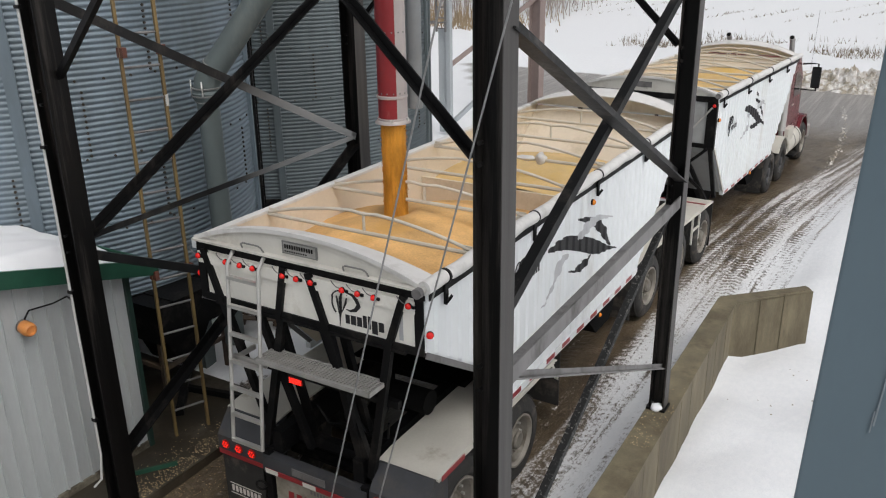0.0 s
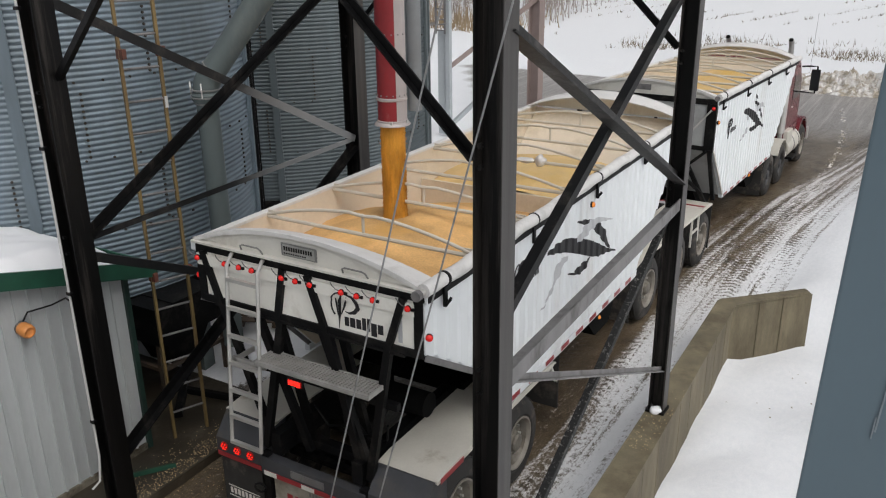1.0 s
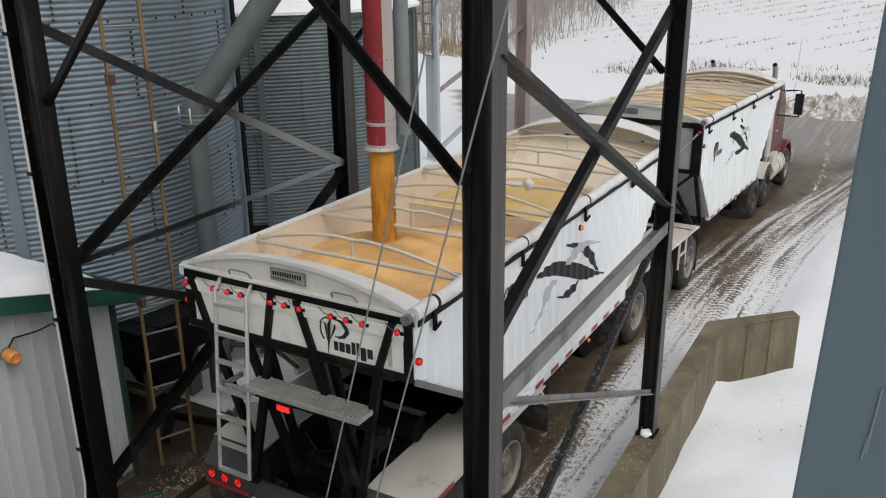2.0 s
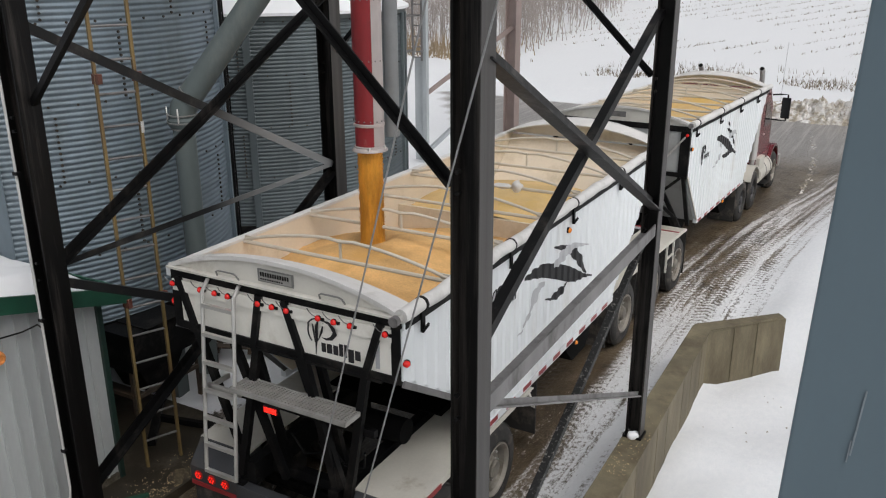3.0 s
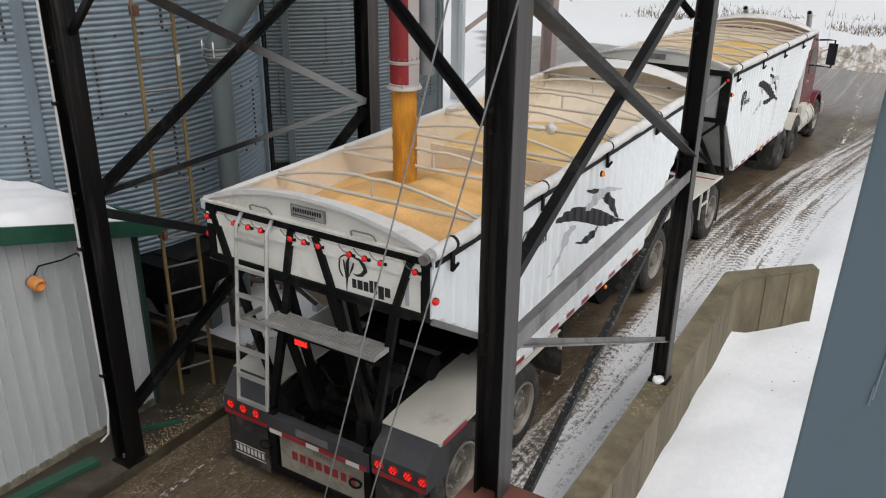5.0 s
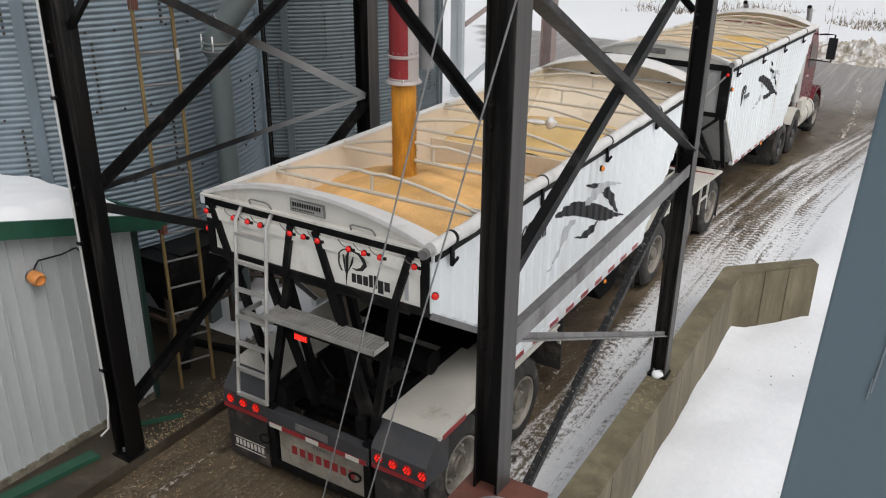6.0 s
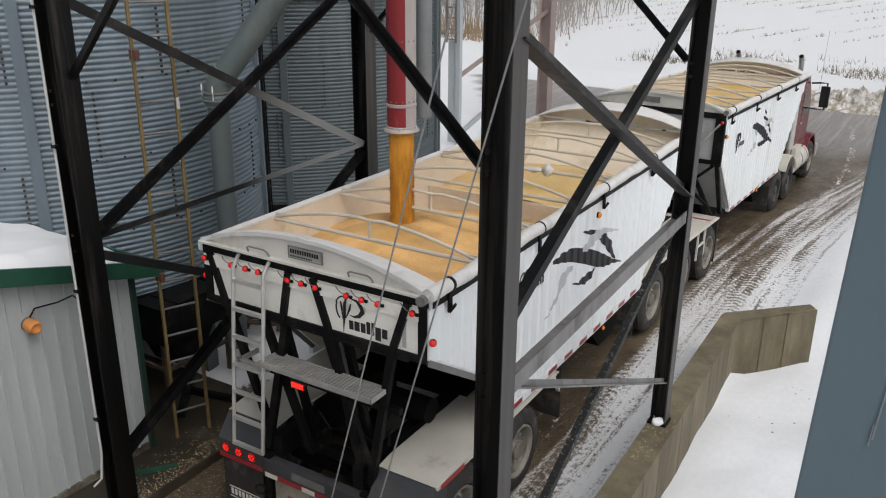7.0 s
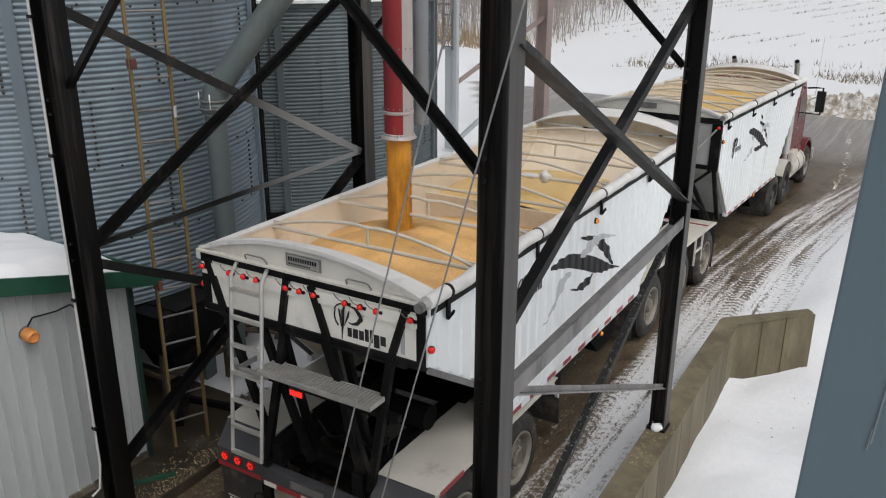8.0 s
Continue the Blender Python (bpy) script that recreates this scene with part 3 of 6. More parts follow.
def tower():
    t = thing("loadout_tower", "black steel loadout tower with crossed angle braces over the lane", "steel tower", (0.5, 0.9, 0.0))
    for (x, y), foot, width in ((LEG_A, 0.12, 0.215), (LEG_B, 0.80, 0.172), (LEG_C, 0.80, 0.16), (LEG_D, 0.0, 0.225)):
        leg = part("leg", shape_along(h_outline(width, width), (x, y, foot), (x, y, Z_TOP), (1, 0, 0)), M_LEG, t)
        h = width / 2
        # Thin added plate paints the lit +x side of the flange.
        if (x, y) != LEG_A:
            part("flange_face", box(x + h + 0.001, x + h + 0.006, y - h, y + h, foot + 0.03, Z_TOP), M_LIT_FLANGE, leg, "added grey plate carrying the sky's light on the flange")
        part("base_plate", box(x - h - 0.025, x + h + 0.025, y - h - 0.025, y + h + 0.025, foot - 0.002, foot + 0.025, 0.004), M_BLACK_STEEL, leg)
        for sx in (-0.05, 0.05):
            for sy in (-0.04, 0.04):
                part("anchor_bolt", rod((x + sx, y + sy, foot + 0.02), (x + sx, y + sy, foot + 0.07), 0.014, 8), M_GREY_STEEL, leg)

    def at(leg, z):
        return Vector((leg[0], leg[1], z))

    def brace(p, q, side, size=0.1, material=M_BLACK_STEEL, name="brace"):
        """An angle iron held off the leg's axis by side."""
        s = Vector(side)
        a, b = Vector(p) + s, Vector(q) + s
        d = (b - a).normalized()
        mid = [(u - size / 2, v - size / 2) for u, v in l_outline(size, size, 0.012)]
        part(name, shape_along(mid, a + d * 0.04, b - d * (0.04 if abs(s.x) > 0 else 0.14), s.normalized()), material, t)

    # the side along the retaining wall
    part("side_beam", shape_along(l_outline(0.15, 0.12, 0.014), at(LEG_B, 3.23) + Vector((0.075, 0.1, -0.06)), at(LEG_C, 3.21) + Vector((0.075, -0.1, -0.06)), (0, 0, 1)), M_GREY_STEEL, t, "worn grey steel beam")
    brace(at(LEG_B, 3.27), at(LEG_C, 1.31), (0.03, 0, 0), 0.05, M_GREY_STEEL)
    brace(at(LEG_B, 1.30), at(LEG_C, 3.07), (-0.06, 0, 0), 0.062, M_SPECKLED)
    brace(at(LEG_B, 3.44), at(LEG_C, 5.32), (-0.06, 0, 0), 0.075)
    brace(at(LEG_B, 5.36), at(LEG_C, 3.44), (0.05, 0, 0), 0.12, M_GREY_BLACK)
    # the side along the bins
    part("side_beam", shape_along(l_outline(0.06, 0.06, 0.01), at(LEG_A, 3.057) + Vector((0, 0.1, 0)), at(LEG_D, 3.101) + Vector((0, -0.1, 0)), (0, 0, 1)), M_FAR_LIT, t)
    brace(at(LEG_A, 3.09), at(LEG_D, 5.433), (0.05, 0, 0), 0.09)
    brace(at(LEG_A, 5.324), at(LEG_D, 3.112), (-0.05, 0, 0), 0.092, M_FAR_LIT)
    brace(at(LEG_A, 0.659), at(LEG_D, 3.079), (0.01, 0, 0), 0.1)
    brace(at(LEG_A, 2.97), at(LEG_D, 0.757), (-0.06, 0, 0), 0.09, M_FAR_LIT)
    # the two open ends, braced above the trucks
    brace(at(LEG_A, 8.693), at(LEG_B, 4.52), (0, -0.05, 0), 0.056)
    brace(at(LEG_B, 8.5), at(LEG_A, 4.529), (0, 0.05, 0), 0.056)
    brace(at(LEG_D, 8.856), at(LEG_C, 4.63), (0, -0.05, 0), 0.056)
    brace(at(LEG_C, 8.6), at(LEG_D, 4.561), (0, 0.05, 0), 0.056)
    # the rusty flange under leg B with its round lid
    x, y = LEG_B
    flange = part("base_flange", box(x - 0.17, x + 0.36, y - 0.42, y + 0.12, 2.135, 2.17, 0.004), M_RUST_PLATE, t, "rust-red steel flange")
    part("pedestal", box(x - 0.09, x + 0.09, y - 0.3, y + 0.09, 0.8, 2.135), M_RUST_PLATE, flange)
    part("round_lid", lathe([(0.15, 0), (0.15, 0.03), (0.13, 0.045), (0.01, 0.05)], (x + 0.16, y - 0.26, 2.17), (x + 0.16, y - 0.26, 3), 28), M_ALU, flange, "grey round lid", smooth=True)
    # bolts at the joints
    for (x, y), z0 in ((LEG_A, -0.2), (LEG_B, 0.0), (LEG_C, 0.0), (LEG_D, -0.2)):
        for z in (3.2, 3.36, 4.58, 4.7):
            part("joint_bolt", rod((x - 0.04, y - 0.07, z + z0), (x - 0.04, y - 0.1, z + z0), 0.015, 8), M_BLACK_STEEL, t)
    # crusted snow on the foot of leg C
    x, y = LEG_C
    bm = bmesh.new()
    bmesh.ops.create_icosphere(bm, subdivisions=3, radius=0.07, matrix=Matrix.Translation((x + 0.0, y - 0.07, 0.83)) @ Matrix.Diagonal((1.0, 0.8, 0.55, 1)))
    for v in bm.verts:
        v.co += Vector((1, 1, 1)) * 0.025 * noise.noise(v.co * 16)
    part("foot_snow", bm, M_SNOW, t, "clot of snow on the base plate", smooth=True)


tower()

# ---- the post close to the camera ----
post = thing("steel_post", "blue-grey painted steel post of the viewing platform", "post", (4.75, -3.2, -0.3))
bm = box(4.49, 4.95, -3.2, -2.8, -0.3, 9.0, 0.008)
for v in bm.verts:
    v.co.x += (v.co.z - 4.38) * 0.031
part("post_body", bm, M_BLUE_STEEL, post)

# ---- the shed ----
M_DARK_GREEN = surface("dark_green_trim", (0.012, 0.03, 0.024), 0.5, 0.0, 0.3, 4, 40, 0.05)


def shed():
    s = thing("metal_shed", "white ribbed-metal shed with green trim and a snowy roof", "shed", (-3.6, -2.2, 0.1))

    def roof_z(y):
        return 2.327 - 0.275 * (y - 0.147)
    wall = part("wall", prism([(-8.0, 0.1), (0.16, 0.1), (0.16, roof_z(0.16)), (-8.0, roof_z(-8.0))], "x", -2.774, -2.73), M_SHED, s)
    y = -7.9
    while y < 0.1:
        w, h = 0.024, 0.024
        part("rib", prism([(y, 0.11), (y + w, 0.11), (y + w, roof_z(y + w) - 0.01), (y, roof_z(y) - 0.01)], "x", -2.73, -2.73 + h), M_SHED, wall)
        y += 0.155
    part("base_board", box(-2.728, -2.70, -8.0, 0.15, 0.1, 0.2), M_STAINED_BASE, s, "mud-splashed foot of the wall")
    part("corner_trim", box(-2.784, -2.69, 0.161, 0.22, 0.1, roof_z(0.16)), M_DARK_GREEN, s)
    part("end_wall", box(-5.8, -2.785, 0.115, 0.159, 0.1, 2.4), M_SHED, s)
    part("rake_trim", prism([(-8.0, roof_z(-8.0) - 0.02), (0.53, roof_z(0.53) - 0.02), (0.53, roof_z(0.53) + 0.16), (-8.0, roof_z(-8.0) + 0.16)], "x", -2.6, -2.566), M_GREEN, s, "green rake trim")
    part("eave_trim", box(-5.9, -2.6, 0.498, 0.53, roof_z(0.53) - 0.02, roof_z(0.53) + 0.15), M_GREEN, s, "green eave trim")
    part("roof", prism([(-8.0, roof_z(-8.0)), (0.495, roof_z(0.495)), (0.495, roof_z(0.495) + 0.11), (-8.0, roof_z(-8.0) + 0.11)], "x", -5.9, -2.601), M_GREEN, s)
    return roof_z


M_STAINED_BASE = surface("mud_splashed_sheet", (0.2, 0.18, 0.14), 0.7, 0.0, 0.4, 5, 40, 0.1, (0.06, 0.05, 0.035), 0.5)
roof_z = shed()
bm = bmesh.new()
cols, rowsn = 60, 90
grid = [[bm.verts.new((-5.9 + 3.27 * i / cols, -7.9 + 8.3 * j / rowsn,
                       roof_z(-7.9 + 8.3 * j / rowsn) + 0.113 + 0.17 * (smooth(0, 0.12, i / cols) * smooth(1.0, 0.93 + 0.05 * noise.noise((j * 0.3, 2.0, 0.0)), i / cols) * smooth(1.0, 0.955, j / rowsn))
                       * (1 + 0.5 * noise.noise((i * 0.13, j * 0.13, 1.0))))) for i in range(cols + 1)] for j in range(rowsn + 1)]
for j in range(rowsn):
    for i in range(cols):
        bm.faces.new((grid[j][i], grid[j][i + 1], grid[j + 1][i + 1], grid[j + 1][i]))
solo("roof_snow", bm, M_SNOW, "soft layer of snow lying on the shed roof", "snow", (-4.0, -3.3, 3.3), smooth=True, kind="stuff")
# ---- the grain truck: two hopper trailers and a tractor ----
HALF = 1.295


def wheel(parent, x, y, z, side, r=0.5, width=0.27, rim=M_ALLOY, dish=M_RIM_DISH):
    """A truck wheel whose outer face looks along side (+1 or -1) of x."""
    outer = x
    a, b = Vector((outer - side * width, y, z)), Vector((outer, y, z))
    prof = [(r * 0.62, 0), (r * 0.9, 0), (r * 0.985, 0.04), (r, 0.07), (r, width - 0.07), (r * 0.985, width - 0.04), (r * 0.9, width), (r * 0.66, width + 0.008), (r * 0.6, width - 0.02), (r * 0.6, 0.02), (r * 0.62, 0)]
    w = part("wheel", lathe(prof, a, b, 36, caps=False), M_RUBBER, parent, "dusty black tyre on an alloy rim", smooth=True)
    treads = bmesh.new()
    for k in range(4):
        d = 0.06 + k * (width - 0.12) / 3
        lathe([(r + 0.001, d - 0.02), (r + 0.012, d - 0.016), (r + 0.012, d + 0.016), (r + 0.001, d + 0.02)], a, b, 36, bm=treads, caps=False)
    part("tread", treads, M_RUBBER, w)
    rp = [(r * 0.58, width - 0.03), (r * 0.58, width - 0.012), (r * 0.54, width - 0.016), (r * 0.5, width - 0.06), (r * 0.47, width - 0.10), (r * 0.28, width - 0.11), (r * 0.24, width - 0.06), (r * 0.19, width - 0.02), (0.01, width - 0.015)]
    part("rim", lathe([(r * 0.6, width - 0.03), (r * 0.61, width + 0.006), (r * 0.57, width + 0.006), (r * 0.53, width - 0.02), (r * 0.5, width - 0.1)], a, b, 36, caps=False), rim, w, smooth=True)
    part("dish", lathe(rp, a, b, 36, caps=False), dish, w, smooth=True)
    part("hub", lathe([(r * 0.22, width - 0.12), (r * 0.21, width - 0.02), (r * 0.17, width), (0.01, width + 0.005)], a, b, 24), dish, w, smooth=True)
    nuts = bmesh.new()
    for k in range(10):
        t = 2 * math.pi * k / 10
        p = Vector((outer - side * 0.11, y + 0.38 * r * math.cos(t), z + 0.38 * r * math.sin(t)))
        rod(p, p + Vector((side * 0.04, 0, 0)), 0.016, 6, bm=nuts)
    part("wheel_nuts", nuts, M_ALU, w)["kind"] = "stuff"
    return w


def lamp(parent, p, r, material, away=(0, -1, 0), depth=0.035):
    p, d = Vector(p), Vector(away)
    base = part("marker_lamp", lathe([(r * 1.03, -0.01), (r * 1.03, 0.012), (r * 0.9, 0.016)], p, p + d, 16), M_FRAME, parent)
    part("lens", lathe([(r, 0.012), (r * 0.95, depth * 0.6), (r * 0.6, depth), (0.004, depth * 1.1)], p, p + d, 16), material, base, smooth=True)


def arc_z(u, base, rise):
    """The arched end cap's height at u, -1 to 1 across."""
    return base + rise * (1 - abs(u) ** 2.2)


def end_cap(parent, y0, y1, base, rise, face, material=M_TARP, fall=0.06):
    """The arched cap over a trailer's end; its outer face stands at y0."""
    n = 28
    us = [-1 + 2 * i / n for i in range(n + 1)]
    sgn = 1 if y1 > y0 else -1
    out = [(HALF * u, arc_z(u, base, rise)) for u in us] + [(HALF, base - 0.02), (-HALF, base - 0.02)]
    part("cap_face", prism(out, "y", y0, y0 + sgn * 0.02), face, parent, "cream arched end panel")
    top = [(HALF * u, arc_z(u, base, rise) + 0.022) for u in us] + [(HALF * u, arc_z(u, base, rise) + 0.002) for u in reversed(us)]
    bm = prism(top, "y", y0 - sgn * 0.02, y1)
    for v in bm.verts:
        if abs(v.co.y - y1) < 0.01:
            v.co.z -= fall * (v.co.z - base) / rise
    part("cap_top", bm, material, parent, "white arched tarp cap", smooth=True)
    lip = [(HALF * u * 1.004, arc_z(u, base, rise) + 0.026) for u in us] + [(HALF * u * 0.99, arc_z(u, base, rise) - 0.012) for u in reversed(us)]
    part("cap_lip", prism(lip, "y", y0 - sgn * 0.03, y0 - sgn * 0.004), material, parent)


def roof_bow(parent, y, base, rise=0.2):
    n = 16
    pts = [(HALF * 0.98 * (-1 + 2 * i / n), y, base + rise * (1 - abs(-1 + 2 * i / n) ** 1.8) - (0.02 if 2 * i == n else 0.0)) for i in range(n + 1)]
    bow = part("roof_bow", tube(pts, 0.018, 8), M_BOW, parent, "dusty white tubular tarp bow", smooth=True)
    part("cross_bar", rod((-HALF * 0.98, y, base - 0.01), (HALF * 0.98, y, base - 0.01), 0.022, 8), M_BOW, bow, smooth=True)
    part("centre_strut", rod((0, y, base), (0, y, base + rise), 0.015, 8), M_BOW, bow, smooth=True)
    for s in (-1, 1):
        part("end_plate", box(s * HALF * 0.9 - 0.05, s * HALF * 0.9 + 0.05, y - 0.006, y + 0.006, base - 0.02, base + 0.06), M_BOW, bow)


def hopper_body(parent, outline, z_top, length, slope_rear, slope_front, divider):
    """Two ribbed sides cut to the hopper outline (y, z), the sloping ends, the divider and the top rails."""
    for s in (-1, 1):
        wall = part("side_wall", prism(outline, "x", s * (HALF - 0.05), s * HALF), M_WHITE, parent, "white ribbed trailer side")
        part("inner_liner", prism([(min(max(y, 0.03), length - 0.03), z) for y, z in outline], "x", s * (HALF - 0.062), s * (HALF - 0.052)), M_INNER, wall)
        ribs = bmesh.new()
        y = 0.14
        while y < length - 0.1:
            lo, hi = lower_at(outline, y) + 0.03, z_top - 0.09
            if hi - lo > 0.1:
                x = s * HALF
                lo2 = lower_at(outline, y + 0.07) + 0.03
                a = [(x, y - 0.012, lo), (x + s * 0.02, y + 0.012, lo), (x + s * 0.02, y + 0.058, lo2), (x, y + 0.082, lo2)]
                b = [(x, y - 0.012, hi), (x + s * 0.02, y + 0.012, hi), (x + s * 0.02, y + 0.058, hi), (x, y + 0.082, hi)]
                va, vb = [ribs.verts.new(p) for p in a], [ribs.verts.new(p) for p in b]
                for i in range(3):
                    ribs.faces.new((va[i], va[i + 1], vb[i + 1], vb[i]))
            y += 0.2
        part("side_ribs", ribs, M_WHITE, wall)["kind"] = "stuff"
        part("top_rail", box(s * HALF - 0.075, s * HALF + 0.02, 0, length, z_top - 0.1, z_top, 0.008), M_WHITE, parent)
        part("rail_gasket", box(s * (HALF + 0.021), s * (HALF + 0.028), 0.02, length - 0.02, z_top - 0.09, z_top - 0.03), M_FRAME, parent, "black rubber strip")
    for (ya, za), (yb, zb) in (slope_rear, slope_front):
        v = Vector((0, yb - ya, zb - za)).normalized()
        nrm = Vector((0, -v.z, v.y)) * 0.03
        o = [(ya, za), (yb, zb), (yb + nrm.y, zb + nrm.z), (ya + nrm.y, za + nrm.z)]
        part("slope_sheet", prism(o, "x", -HALF + 0.07, HALF - 0.07), M_INNER, parent, "dusty sloping hopper end, paled for haze")
    part("divider", box(-HALF + 0.07, HALF - 0.07, divider - 0.02, divider + 0.02, 1.3, z_top - 0.35), M_INNER, parent)


def lower_at(outline, y):
    """The lower edge of a hopper outline at y."""
    zs = []
    k = len(outline)
    for i in range(k):
        (a, b), (c, d) = outline[i], outline[(i + 1) % k]
        if a != c and min(a, c) <= y <= max(a, c):
            zs.append(b + (d - b) * (y - a) / (c - a))
    return min(zs) if zs else 9.0


def tarp_roll(parent, length, z):
    """The rolled tarp along the near rail, with its hooks and straps."""
    n = 60
    pts = [(HALF + 0.03 + 0.006 * math.sin(i * 1.7), -0.06 + (length + 0.06) * i / n, z + 0.05 + 0.006 * math.sin(i * 0.9 + 1)) for i in range(n + 1)]
    roll = part("tarp_roll", tube(pts, 0.062, 12), M_TARP, parent, "rolled-up white tarp", smooth=True)
    part("roll_pipe", rod((HALF + 0.03, -0.17, z + 0.05), (HALF + 0.03, -0.05, z + 0.05), 0.028, 12), M_ALU, roll)
    part("roll_cap", rod((HALF + 0.03, -0.18, z + 0.05), (HALF + 0.03, -0.13, z + 0.05), 0.045, 14), M_GREY_STEEL, roll)
    y = 0.24
    while y < length:
        hook = part("tarp_hook", box(HALF + 0.03, HALF + 0.05, y, y + 0.05, z - 0.2, z - 0.02), M_FRAME, parent, "black tarp hook")
        part("hook_arm", bar((HALF + 0.04, y + 0.025, z - 0.2), (HALF + 0.085, y + 0.045, z - 0.13), 0.05, 0.02), M_FRAME, hook)
        part("strap", lathe([(0.066, 0), (0.068, 0), (0.068, 0.03), (0.066, 0.03)], (HALF + 0.03, y + 0.01, z + 0.05), (HALF + 0.03, y + 1, z + 0.05), 14), M_FRAME, hook)
        y += 1.75


def flat_stroke(parent, name, points, material):
    """A painted stroke on the rear panel: (x, z, half width) along its middle."""
    bm = bmesh.new()
    sides = []
    k = len(points)
    for i, (u, v, h) in enumerate(points):
        a, b = points[max(0, i - 1)], points[min(k - 1, i + 1)]
        d = Vector((b[0] - a[0], b[1] - a[1])).normalized()
        y = -0.0245 if v > 2.77 else -0.004
        sides.append((bm.verts.new((u - d.y * h, y, v + d.x * h)), bm.verts.new((u + d.y * h, y, v - d.x * h))))
    for (a, b), (c, d) in zip(sides, sides[1:]):
        bm.faces.new((a, c, d, b))
    part(name, bm, material, parent)


def rib_height(y):
    """How far the ribbed side stands out at y."""
    u = (y - 0.128) % 0.2
    return 0.02 * min(1.0, max(0.0, min(u / 0.024, (0.094 - u) / 0.024)))


BIRD_REAR = (("decal_body", 0, ((2.45, 2.545, 0.02), (2.66, 2.535, 0.055), (2.96, 2.48, 0.085), (3.36, 2.34, 0.10), (3.7, 2.2, 0.105), (4.0, 2.08, 0.085), (4.3, 1.98, 0.03), (4.62, 1.88, 0.006))),
             ("decal_wing", 0, ((3.27, 2.66, 0.01), (3.5, 2.59, 0.035), (3.75, 2.49, 0.06), (3.98, 2.36, 0.085), (4.18, 2.2, 0.09), (4.31, 2.07, 0.05), (4.36, 2.0, 0.01))),
             ("decal_wing", 0, ((3.02, 2.105, 0.006), (3.22, 2.045, 0.02), (3.36, 2.04, 0.055), (3.5, 2.035, 0.06), (3.64, 2.05, 0.035), (3.73, 2.08, 0.006))),
             ("decal_trail", 1, ((2.98, 2.33, 0.02), (2.8, 2.29, 0.08), (2.68, 2.22, 0.10), (2.58, 2.12, 0.05), (2.5, 2.02, 0.025), (2.3, 1.94, 0.008))),
             ("decal_trail", 1, ((4.4, 2.37, 0.006), (3.95, 2.49, 0.035), (3.66, 2.5, 0.07), (3.46, 2.47, 0.08), (3.28, 2.44, 0.03))))
BIRD_LEAD = (("decal_body", 0, ((1.95, 2.53, 0.03), (2.3, 2.49, 0.075), (2.65, 2.38, 0.09), (3.0, 2.26, 0.11), (3.3, 2.13, 0.09), (3.6, 2.03, 0.03), (3.9, 1.92, 0.03))),
             ("decal_wing", 0, ((2.75, 2.62, 0.01), (3.0, 2.55, 0.04), (3.27, 2.44, 0.06), (3.5, 2.3, 0.06), (3.62, 2.1, 0.02))),
             ("decal_wing", 0, ((2.55, 2.09, 0.02), (2.8, 2.05, 0.05), (3.1, 2.05, 0.05), (3.45, 2.04, 0.01))),
             ("decal_wing", 0, ((2.86, 2.75, 0.01), (2.93, 2.7, 0.035), (3.0, 2.63, 0.01))),
             ("decal_trail", 1, ((2.3, 2.38, 0.03), (2.48, 2.24, 0.07), (2.4, 2.12, 0.07), (2.2, 2.05, 0.04), (1.88, 1.96, 0.01))),
             ("decal_trail", 1, ((3.75, 2.37, 0.01), (3.5, 2.46, 0.05), (3.1, 2.42, 0.06))))


def bird_print(parent, strokes, mark_y, mark_z):
    """The flying-bird decal: dark and pale vinyl strokes pressed onto the ribbed side, (y, z, half height) along each."""
    for layer, (name, pale, points) in enumerate(strokes):
        lift = 0.0025 + 0.0006 * layer
        ys = [p[0] for p in points]
        tall = max(abs(points[-1][1] - points[0][1]), 1e-3) > 1.2 * abs(ys[-1] - ys[0])
        bm = bmesh.new()
        sides = []
        for i in range(len(points) - 1):
            n = 2 + int(abs(points[i + 1][0] - points[i][0]) / 0.008)
            for j in range(n + (1 if i == len(points) - 2 else 0)):
                f = j / n
                y, z, h = ((1 - f) * a + f * b for a, b in zip(points[i], points[i + 1]))
                dy = h * 0.5 if tall else 0.0
                sides.append([bm.verts.new((HALF + rib_height(yy) + lift, yy, zz)) for yy, zz in ((y - dy, z + h), (y + dy, z - h))])
        for (a, b), (c, d) in zip(sides, sides[1:]):
            bm.faces.new((a, c, d, b))
        part(name, bm, M_GREY_PRINT if pale else M_PLASTIC_BLACK, parent)
    x = HALF + 0.026
    ring = [(x, mark_y + 0.09 * math.cos(a), mark_z + 0.13 * math.sin(a)) for a in [1.3 + i * 0.3 for i in range(11)]]
    part("decal_loop", tube(ring, 0.006, 5), M_PLASTIC_BLACK, parent)
    ring = [(x, mark_y + 0.1 + 0.07 * math.cos(a), mark_z + 0.06 + 0.07 * math.sin(a)) for a in [2.2 - i * 0.35 for i in range(12)]]
    part("decal_loop", tube(ring, 0.011, 5), M_PLASTIC_BLACK, parent)
    for dy in (-0.03, 0.01, 0.05):
        part("decal_stem", tube([(x, mark_y + dy + 0.05, mark_z + 0.13), (x, mark_y + dy * 0.5, mark_z), (x, mark_y - 0.03 + dy * 0.2, mark_z - 0.22)], 0.007, 5), M_PLASTIC_BLACK, parent)
    letter_marks(parent, (x, mark_y + 0.1, mark_z - 0.13), (0, 0.95, 0), (0, 0, 1), (1, 0, 0), 0.42, 0.085, M_PLASTIC_BLACK, "mark_bars", 7)


